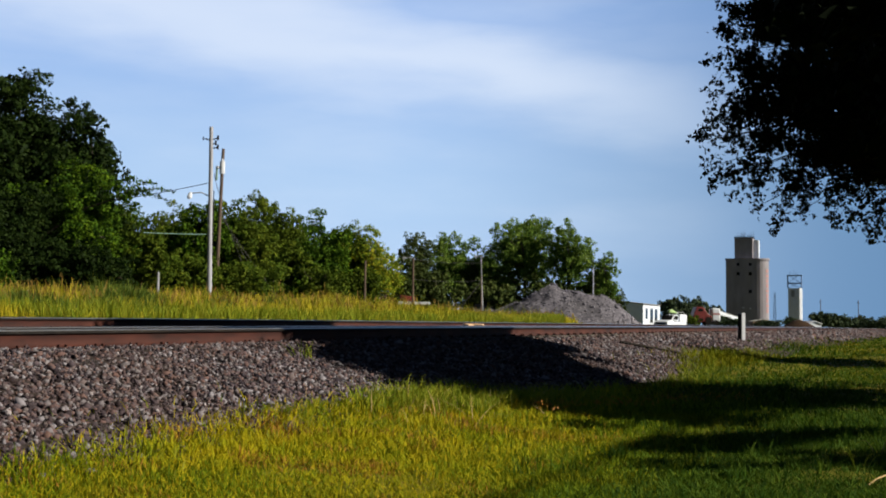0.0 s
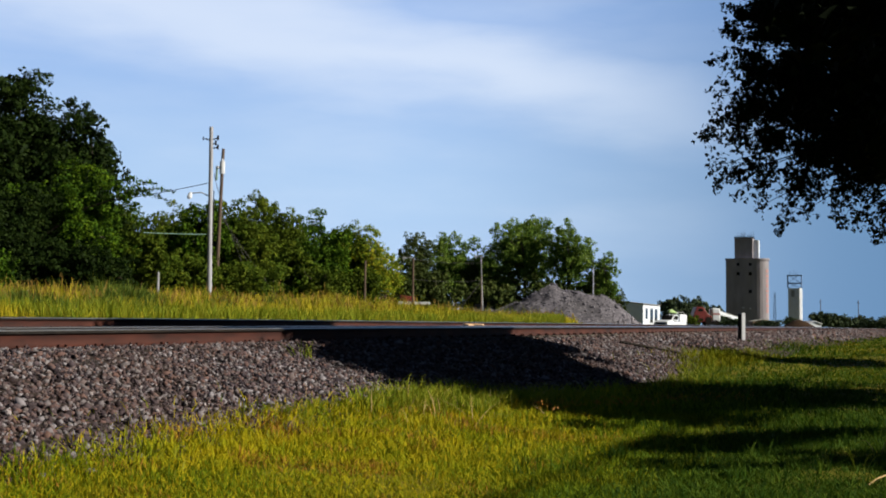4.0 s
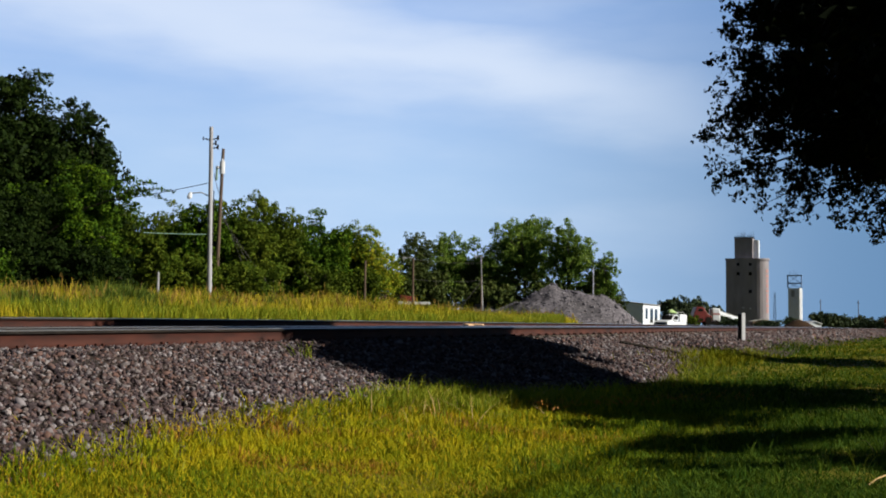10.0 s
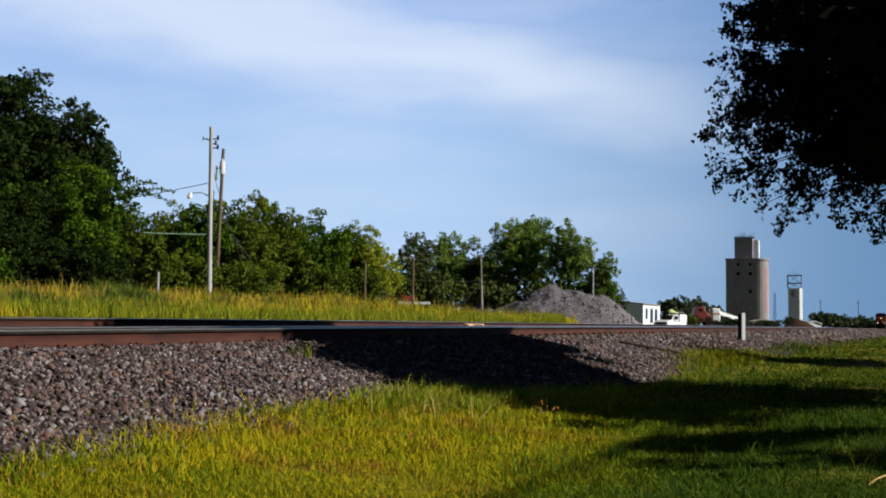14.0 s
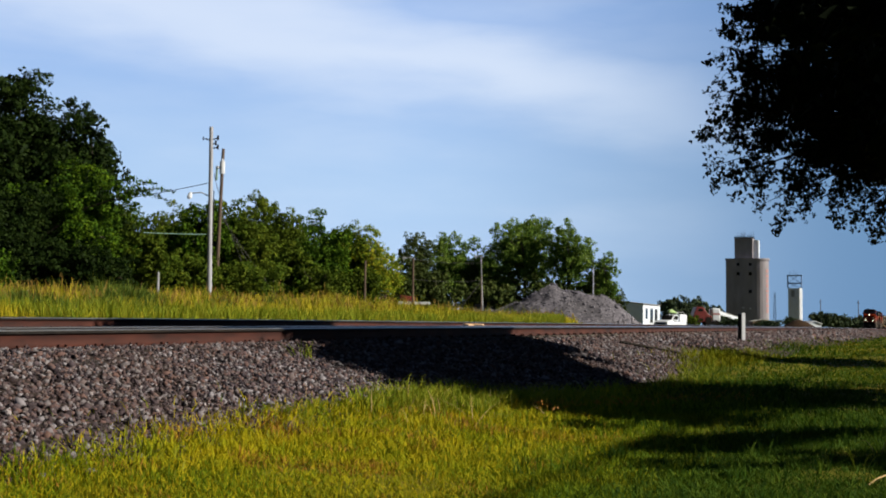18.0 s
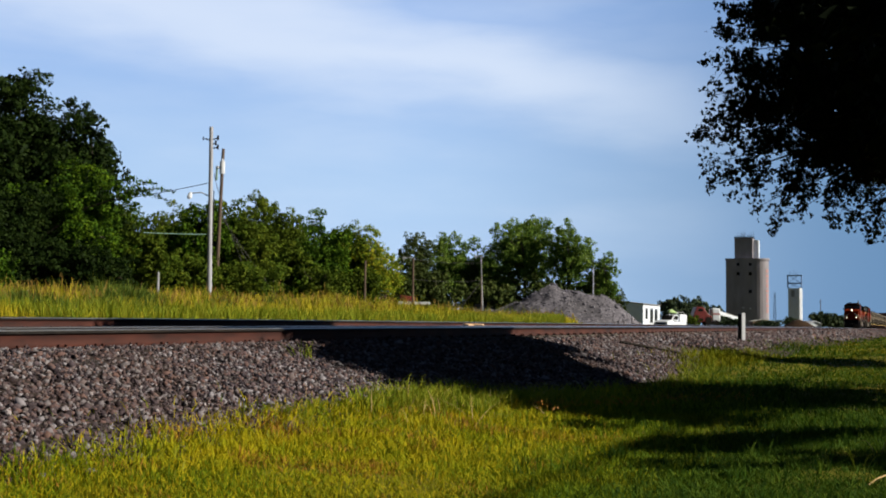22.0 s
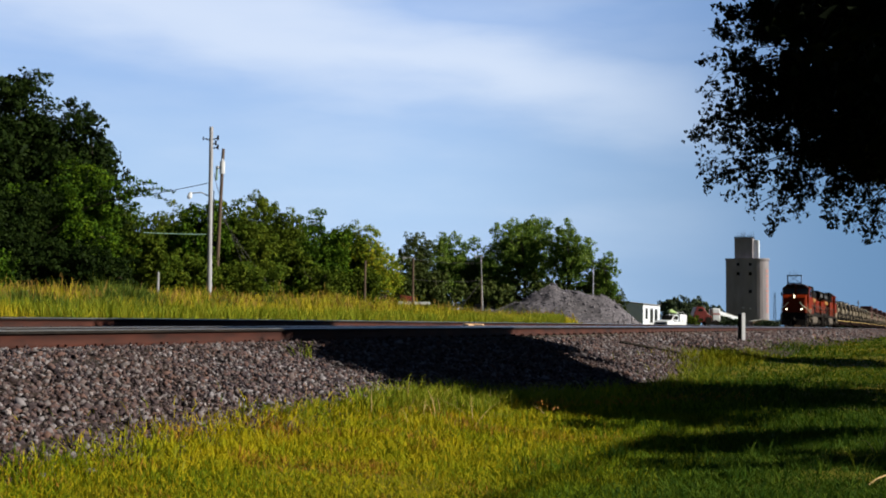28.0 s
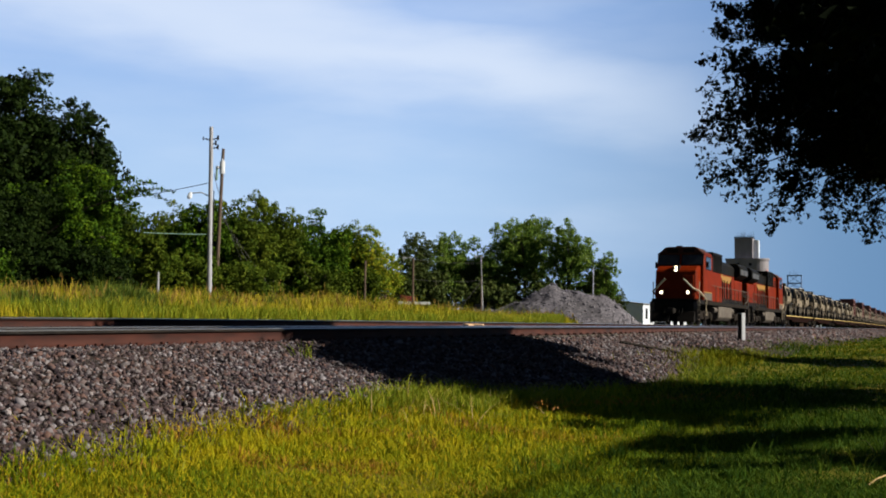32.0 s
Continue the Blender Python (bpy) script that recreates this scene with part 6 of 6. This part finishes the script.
    for z in (3.46, 3.66):
        part("headlight", rod(fresh(), (1.26 + (z - 3.46) * 0.35, 0, z), (1.30 + (z - 3.46) * 0.35, 0, z), 0.088, 0.088, 14), M["lamp"], hl, "glowing headlight")
    for s in (-1, 1):
        dl = part("ditch_light_box", box(fresh(), (0.98, s * 0.84, 2.06), (0.24, 0.3, 0.3), 0.03), K, g)
        part("ditch_light", rod(fresh(), (0.848, s * 0.84, 2.06), (0.858, s * 0.84, 2.06), 0.10, seg=14), M["lamp"], dl, "glowing ditch light")
    # front platform, steps and pale handrails
    part("front_platform", box(fresh(), (1.15, 0, 1.62), (0.9, 2.9, 0.06), 0.01), K, g)
    for x0, d in ((0.95, 1), (21.3, -1)):
        for s in (-1, 1):
            bm = fresh()
            for i in range(4):
                box(bm, (x0, s * 1.38, 0.35 + i * 0.3), (0.55, 0.28, 0.04), 0.005)
            for dx in (-0.3, 0.3):
                box(bm, (x0 + dx, s * 1.38, 0.85), (0.03, 0.28, 1.2))
            part("steps", bm, M["silver"], g, "dusty pale steps")
            bm = tube(fresh(), [(x0 - 0.20 * d, s * 0.58, 2.90), (x0 - 0.18 * d, s * 0.78, 2.72), (x0 - 0.10 * d, s * 1.12, 2.34), (x0 + 0.30 * d, s * 1.46, 2.14), (x0 + 1.5 * d, s * 1.52, 1.86), (x0 + 2.3 * d, s * 1.53, 1.66), (x0 + 2.3 * d, s * 1.53, 0.62)], 0.062 if d > 0 else 0.03)
            tube(bm, [(x0 + 0.4 * d, s * 1.47, 0.7), (x0 + 0.4 * d, s * 1.47, 2.75)], 0.028)
            part("handrail", bm, M["pale_rail" if d > 0 else "silver"], g, "pale corner handrail" if d > 0 else "dusty corner handrail")
    # hoods
    part("inverter_cabinet", box(fresh(), (7.9, 0, 2.62), (5.3, 2.5, 2.04), 0.05), O, g, "orange equipment cabinet")
    part("cabinet_upper", box(fresh(), (6.2, 0, 4.1), (1.9, 2.46, 1.0), 0.05), O, g)
    slat = part("louvre", box(fresh(), (0, 0, 0), (0.42, 0.03, 0.06)), K, g)
    for s in (-1, 1):
        for k in range(3):
            for i in range(5):
                v = slat if (s, k, i) == (-1, 0, 0) else new("louvre", slat.data)
                v.parent, v.location = g, (5.7 + k * 0.5, s * 1.236, 3.72 + i * 0.13)
    part("cabinet_top", slab(fresh(), [(-1.25, 4.6), (-0.9, 4.98), (0.9, 4.98), (1.25, 4.6)], "x", 5.3, 7.2, 0.02), K, g)
    part("vent_core", box(fresh(), (9.0, 0, 3.68), (3.4, 2.1, 0.3), 0.04), K, g)
    part("vent_lid", box(fresh(), (9.0, 0, 4.93), (3.6, 2.5, 0.16), 0.04), K, g)
    first = part("vent_post", box(fresh(), (0, 0, 0), (0.36, 0.16, 1.2), 0.03), K, g)
    for i in range(5):
        for s in (-1, 1):
            d = first if (i, s) == (0, -1) else new("vent_post", first.data)
            d.parent, d.location = g, (7.45 + i * 0.78, s * 1.17, 4.25)
    for s in (-1, 1):
        part("yellow_panel", box(fresh(), (10.35, s * 1.256, 3.5), (0.5, 0.014, 0.24)), Y, g, "yellow painted panel")
        part("gold_band", slab(fresh(), [(10.8, 3.14), (15.2, 3.14), (16.0, 3.62), (10.8, 3.62)], "y", s * 0.99, s * 1.008), Y, g, "golden yellow band on the hood")
    part("engine_hood", box(fresh(), (12.6, 0, 2.85), (9.8, 1.9, 2.5), 0.04), O, g, "orange engine hood")
    part("hood_top", slab(fresh(), [(-0.96, 3.7), (-0.96, 4.4), (-0.6, 4.74), (0.6, 4.74), (0.96, 4.4), (0.96, 3.7)], "x", 7.7, 17.5, 0.03), K, g, "black hood top")
    first = part("hood_door", box(fresh(), (0, 0, 0), (0.9, 0.03, 1.7), 0.01), O, g)
    for i in range(9):
        for s in (-1, 1):
            d = first if (i, s) == (0, -1) else new("hood_door", first.data)
            d.parent, d.location = g, (8.3 + i * 1.02, s * 0.962, 2.7)
    for s in (-1, 1):
        part("hood_lower_band", box(fresh(), (12.6, s * 0.99, 1.78), (9.8, 0.03, 0.34)), K, g, "black lower band of the hood")
        part("rear_lower_band", box(fresh(), (19.2, s * 0.985, 1.78), (3.5, 0.03, 0.34)), K, g, "black lower band of the hood")
        # the slanted bars of the livery on the flank
        for i, x0 in enumerate((11.2, 12.0, 12.8, 13.9, 15.2)):
            part("livery_bar", slab(fresh(), [(x0, 1.9), (x0 + 0.28, 1.9), (x0 + 0.28, 3.3), (x0, 3.3)], "y", s * 0.986, s * 1.03), K, g, "dark bar painted on the flank")
    bm = fresh()
    box(bm, (13.2, 0, 4.74), (1.1, 0.8, 0.28), 0.05)
    rod(bm, (13.2, 0, 4.82), (13.2, 0, 4.97), 0.2, seg=12)
    part("exhaust_stack", bm, K, g)
    part("dynamic_brake_box", box(fresh(), (9.6, 0, 4.67), (2.6, 1.5, 0.3), 0.05), K, g)
    part("rear_hood", box(fresh(), (19.2, 0, 2.55), (3.6, 1.95, 1.9), 0.04), O, g, "orange rear hood")
    rad = part("radiator_wing", slab(fresh(), [(-1.0, 3.62), (-1.42, 3.9), (-1.42, 4.5), (-1.15, 4.78), (1.15, 4.78), (1.42, 4.5), (1.42, 3.9), (1.0, 3.62)], "x", 17.4, 21.1, 0.04), K, g, "overhanging black radiator housing")
    for s in (-1, 1):
        for x0 in (17.6, 19.35):
            part("radiator_grille", box(fresh(), (x0 + 0.8, s * 1.425, 4.12), (1.6, 0.03, 0.42), 0.01), M["grille"], rad, "grey radiator grille")
    # walkway rails
    for s in (-1, 1):
        bm = fresh()
        xs = [5.6 + i * 1.55 for i in range(10)]
        for x in xs:
            rod(bm, (x, s * 1.44, 1.6), (x, s * 1.44, 2.65), 0.022, seg=6)
        tube(bm, [(5.4, s * 1.44, 2.65), (20.9, s * 1.44, 2.65)], 0.022)
        part("walkway_rail", bm, M["silver"], g, "pale walkway handrail")
    # tank, reservoirs, running gear
    part("fuel_tank", slab(fresh(), [(-1.42, 0.55), (-1.15, 0.32), (1.15, 0.32), (1.42, 0.55), (1.42, 1.3), (-1.42, 1.3)], "x", 8.3, 13.6, 0.05), M["silver"], g, "dusty silver fuel tank")
    bm = fresh()
    for s in (-1, 1):
        rod(bm, (7.0, s * 1.2, 1.05), (8.15, s * 1.2, 1.05), 0.18, seg=12)
        rod(bm, (13.7, s * 1.2, 1.05), (14.8, s * 1.2, 1.05), 0.18, seg=12)
    part("air_reservoirs", bm, M["silver"], g)
    bogie(g, 4.4, 3, 2.0, 0.53, M["running_gear"])
    bogie(g, 17.9, 3, 2.0, 0.53, M["running_gear"])
    bm = fresh()
    for i in range(3):
        rod(bm, (4.2 + i * 0.12, 0.3 + i * 0.15, 5.2), (4.75, 0.3 + i * 0.15, 5.2), 0.07, 0.03, 8)
    rod(bm, (4.5, 0.45, 5.05), (4.5, 0.45, 5.2), 0.04, seg=6)
    part("horn", bm, M["dark_steel"], g)
    return g


def build_flatcar(label):
    g = empty("flatcar", pose(0, 0, 0), label, "flatcar", "flatcars of the train")
    part("deck", box(fresh(), (13.7, 0, 1.08), (26.6, 2.9, 0.16), 0.02), M["deck"], g)
    for s in (-1, 1):
        part("side_sill", slab(fresh(), [(0.5, 1.0), (26.9, 1.0), (26.9, 0.78), (22.5, 0.75), (20.5, 0.5), (6.9, 0.5), (4.9, 0.75), (0.5, 0.78)], "y", s * 1.30, s * 1.40), M["deck"], g)
        part("edge_strip", box(fresh(), (13.7, s * 1.458, 1.10), (26.4, 0.016, 0.09)), M["yellow_dull"], g, "faded yellow edge strip")
    for x0 in (0.1, 27.3):
        part("coupler", box(fresh(), (x0, 0, 0.88), (0.8, 0.3, 0.3), 0.05), M["dark_steel"], g)
    bogie(g, 2.6, 2, 1.78, 0.42, M["running_gear"])
    bogie(g, 24.8, 2, 1.78, 0.42, M["running_gear"])
    return g


M["yellow_dull"] = mat("faded_yellow_edge", [(0.287, 0.2066, 0.0574), (0.3559, 0.264, 0.0918)], 2, 0.7)


def build_army_truck(label, covered=True):
    """Armoured truck in tan: sloping bonnet, slab-sided crew body with chamfered shoulders; its front faces -x."""
    g = empty("armoured_truck", pose(0, 0, 0), label, "truck", "trucks on the flatcars")
    T, K = M["tan"], M["dark_steel"]
    part("chassis", box(fresh(), (3.9, 0, 0.95), (6.6, 1.9, 0.42), 0.03), K, g)
    hull = [(-1.0, 1.15), (-1.24, 1.45), (-1.24, 2.2), (-0.98, 2.98), (-0.7, 3.1), (0.7, 3.1), (0.98, 2.98), (1.24, 2.2), (1.24, 1.45), (1.0, 1.15)]
    back = 5.7 if covered else 4.3
    body = part("crew_body", slab(fresh(), hull, "x", 2.1, back, 0.03), T, g)
    # bonnet and fenders darkened: shade on the truck's front put into colour
    part("bonnet", slab(fresh(), [(0.25, 0.85), (2.1, 0.85), (2.1, 1.95), (0.9, 1.86), (0.32, 1.6)], "y", -1.05, 1.05, 0.06), M["tarp_and_shade"], g, "bonnet with the shade of its front in the colour")
    part("grille", box(fresh(), (0.25, 0, 1.2), (0.08, 1.3, 0.55), 0.02), K, g)
    part("bumper", box(fresh(), (0.05, 0, 0.75), (0.2, 2.3, 0.3), 0.03), T, g)
    for s in (-1, 1):
        part("windscreen", slab(fresh(), [(2.02, 2.0), (2.09, 2.0), (2.09, 2.9), (2.06, 2.9)], "y", s * 0.08, s * 0.92), M["glass"], g)
        part("headlight", rod(fresh(), (0.26, s * 0.85, 1.3), (0.30, s * 0.85, 1.3), 0.11, seg=12), M["grey"], g)
        part("fender", slab(fresh(), [(0.35, 1.05), (0.5, 1.35), (1.7, 1.4), (2.0, 1.05)], "y", s * 1.0, s * 1.24, 0.03), M["tarp_and_shade"], g)
        lean = pose(0, s * 1.112, 2.58, s * 18.4)
        for i, x in enumerate((2.75, 3.75, 4.75) if covered else (2.75, 3.75)):
            w = part("side_window", box(fresh(), (0, s * 0.008, 0), (0.78, 0.03, 0.46), 0.01), M["hole"], body, "dark armoured window")
            w.matrix_basis = lean @ pose(x, 0, 0)
        part("door", box(fresh(), (2.95, s * 1.246, 1.85), (0.95, 0.03, 0.6), 0.01), T, body)
        part("mirror", box(fresh(), (2.0, s * 1.42, 2.15), (0.08, 0.22, 0.42), 0.02), K, g)
        part("step", box(fresh(), (3.0, s * 1.15, 0.62), (1.2, 0.2, 0.06), 0.01), K, g)
    # white roof plates stand in for the glint of sun on the roofs
    if covered:
        part("roof_plate", box(fresh(), (3.0, 0, 3.125), (1.5, 1.3, 0.05), 0.01), M["white"], body, "white plate standing for sun on the roof")
        part("roof_hatch", rod(fresh(), (4.5, 0, 3.1), (4.5, 0, 3.4), 0.62, 0.56, 14), M["tarp_and_shade"], body, "dark roof hatch ring")
        part("stowage", box(fresh(), (5.2, 0, 3.25), (0.8, 1.5, 0.3), 0.06), M["tarp_and_shade"], body, "dark bundle on the roof")
    else:
        part("roof_plate", box(fresh(), (3.0, 0, 3.125), (1.3, 1.3, 0.05), 0.01), M["white"], body, "white plate standing for sun on the roof")
        part("bed", box(fresh(), (5.8, 0, 1.12), (3.0, 2.44, 0.14), 0.02), T, g)
        for s in (-1, 1):
            part("side_board", box(fresh(), (5.8, s * 1.2, 1.5), (2.9, 0.06, 0.62), 0.02), T, g)
        part("canopy", slab(fresh(), [(-1.14, 1.8), (-1.14, 2.6), (-0.8, 2.9), (0.8, 2.9), (1.14, 2.6), (1.14, 1.8)], "x", 4.45, 7.2, 0.05), M["tarp_and_shade"], g, "dark brown canvas cover")
    for x in (1.15, 4.9, 6.3):
        for s in (-1, 1):
            w = part("wheel", rod(fresh(), (x, s * 0.85, 0.64), (x, s * 1.18, 0.64), 0.64, seg=18), M["rubber"], g)
            part("rim", rod(fresh(), (x, s * 1.17, 0.64), (x, s * 1.2, 0.64), 0.28, seg=12), T, w)
    return g


def build_container_truck(label):
    g = empty("container_truck", pose(0, 0, 0), label, "truck", "container trucks on the flatcars")
    part("chassis", box(fresh(), (4.5, 0, 0.95), (8.6, 0.9, 0.3), 0.03), M["dark_steel"], g)
    part("cab", slab(fresh(), [(0.1, 0.8), (1.9, 0.8), (1.9, 2.8), (0.4, 2.8), (0.12, 1.8)], "y", -1.2, 1.2, 0.08), M["tan"], g)
    part("windscreen", slab(fresh(), [(0.12, 1.9), (0.36, 2.66), (0.39, 2.66), (0.15, 1.9)], "y", -1.05, 1.05), M["glass"], g)
    c = part("container", box(fresh(), (5.3, 0, 2.75), (6.06, 2.44, 3.1), 0.03), M["crate"], g, "oxide red steel container")
    for s in (-1, 1):
        bm = fresh()
        for i in range(20):
            box(bm, (2.5 + i * 0.295, s * 1.235, 2.75), (0.13, 0.04, 2.65))
        box(bm, (5.3, s * 1.228, 2.75), (5.7, 0.02, 2.65))
        part("corrugated_side", bm, M["crate"], c)
    for x in (1.0, 5.6, 6.9, 8.0):
        for s in (-1, 1):
            w = part("wheel", rod(fresh(), (x, s * 0.85, 0.56), (x, s * 1.18, 0.56), 0.56, seg=16), M["rubber"], g)
            part("rim", rod(fresh(), (x, s * 1.17, 0.56), (x, s * 1.2, 0.56), 0.26, seg=10), M["tan"], w)
    return g


def build_near_stones():
    """The nearest loose stones of the bank, one by one."""
    rng = np.random.default_rng(77)
    bed = bpy.data.objects["ballast_bed"]
    shapes = []
    for k in range(9):
        bm = fresh()
        bmesh.ops.create_icosphere(bm, subdivisions=1, radius=1.0)
        for v in bm.verts:
            v.co *= rng.uniform(0.7, 1.15)
            v.co.z *= 0.75
        me = bpy.data.meshes.new("stone")
        bm.to_mesh(me)
        bm.free()
        me.materials.append(M["loose_stone"])
        shapes.append(me)
    n = 0
    while n < 300:
        x, y = rng.uniform(4.6, 8.6), rng.uniform(4.9, 7.6)
        if y < float(toe(x)) + 0.12 or y > 1.25 * x or y < 0.52 * x:
            continue
        r = 0.0175 * rng.lognormal(0, 0.25)
        ob = new("stone", shapes[n % 9])
        ob.parent = bed
        ob.matrix_basis = pose(x, y, float(land(x, y)) + 0.45 * r + 0.022, *rng.uniform(0, 360, 3)) @ Matrix.Diagonal((r * rng.uniform(0.9, 1.4), r, r, 1))
        n += 1


M["loose_stone"] = mat("loose_ballast_stone", [(0.028, 0.0230, 0.027), (0.050, 0.0395, 0.044), (0.068, 0.053, 0.058), (0.086, 0.058, 0.054), (0.13, 0.118, 0.122), (0.22, 0.20, 0.215)], 14, 0.85, bump=0.3, objrand=0.8, spec=0.08)

TRAIN = []      # thing, metres behind the leading coupler, height over the rail, turned end for end


def build_train():
    lead = build_loco("orange and black diesel locomotive with lit headlights, leading the train")
    back = copy_thing(lead, Matrix())
    back["label"] = "orange and black diesel locomotive coupled behind the leader"
    TRAIN.append((lead, 0.0, 0.0, False))
    TRAIN.append((back, 44.6, 0.0, True))
    # the second engine runs unlit
    for o in back.children_recursive:
        if o.name.split(".")[0] in ("headlight", "ditch_light"):
            o.data = o.data.copy()
            o.data.materials[0] = M["glass"]
            o["label"] = "unlit lamp"
    car = build_flatcar("red-brown flatcar with a faded yellow edge")
    army = build_army_truck("tan armoured army truck chained on a flatcar")
    box_truck = build_container_truck("tan truck carrying an oxide red container on a flatcar")
    open_truck = build_army_truck("tan army truck with an open loaded bed on a flatcar", False)
    stock = {"a": [army, 0], "o": [open_truck, 0], "b": [box_truck, 0]}
    at = 44.9
    for i in range(14):
        c = car if i == 0 else copy_thing(car, Matrix())
        TRAIN.append((c, at, 0.0, False))
        loads = [("a", 0.9), ("o", 9.7), ("a", 18.4)] if i < 3 else [("o", 0.9), ("a", 9.3), ("b", 17.9)]
        for kind, off in loads:
            src, n = stock[kind]
            ob = src if n == 0 else copy_thing(src, Matrix())
            stock[kind][1] += 1
            TRAIN.append((ob, at + off, 1.165, False))
        at += 27.8


build_train()
build_near_stones()

SPEED = 16.21       # metres a second
# the leading coupler's place: seconds, metres along the line
RUN = ((0, 22, 25, 28, 30, 31, 32), (584.6, 228.0, 179.0, 130.4, 98.0, 81.9, 66.6))


def motions():
    """The train rolls in along the far track at a steady speed; the boughs overhead sway in the wind."""
    times = [0, 1] + list(range(2, 23, 2)) + [23.5, 25, 26.5, 28, 29, 30, 31, 32]
    for ob, back, up, turned in TRAIN:
        rows = []
        for t in times:
            x = float(np.interp(t, *RUN)) + back
            grade = math.degrees(math.atan2(float(far_top(x + 5) - far_top(x - 5)), 10))
            rows.append((t, pose(x, TRAIN_Y, float(far_top(x)) + up, 0, grade if turned else -grade, 180 if turned else 0)))
        walk(ob, rows)
        if ob["category"] != "locomotive":
            continue
        # the engines' wheels roll on the rail: a sixth of a turn from row to row
        for w in [o for o in ob.children_recursive if o.name.split(".")[0] == "wheel"]:
            at, sign = w.location.copy(), 1 if turned else -1
            walk(w, [(k / 30, pose(*at, 0, sign * math.degrees(SPEED * k / 30 / 0.53) % 360, 0)) for k in range(961)])
    for i, b in enumerate(BOUGHS):
        home, rows = b.location.copy(), []
        for k in range(65):
            t = k * 0.5
            wind = math.sin(t * 1.9 + i * 1.3) * 0.6 + math.sin(t * 3.7 + i * 2.1) * 0.4
            drift = float(np.interp(t, [0, 1, 3, 6, 8, 10, 12, 14, 17, 19, 21, 25, 28, 32], [0.01, 0.03, 0.10, 0.09, 0.11, 0.08, 0.14, 0.09, 0.06, 0.05, -0.01, -0.03, -0.06, -0.06]))
            rows.append((t, pose(home.x + 0.42 * drift, home.y - 0.91 * drift, home.z, 0.6 * wind, 0.5 * math.cos(t * 2.3 + i), wind)))
        walk(b, rows)


motions()
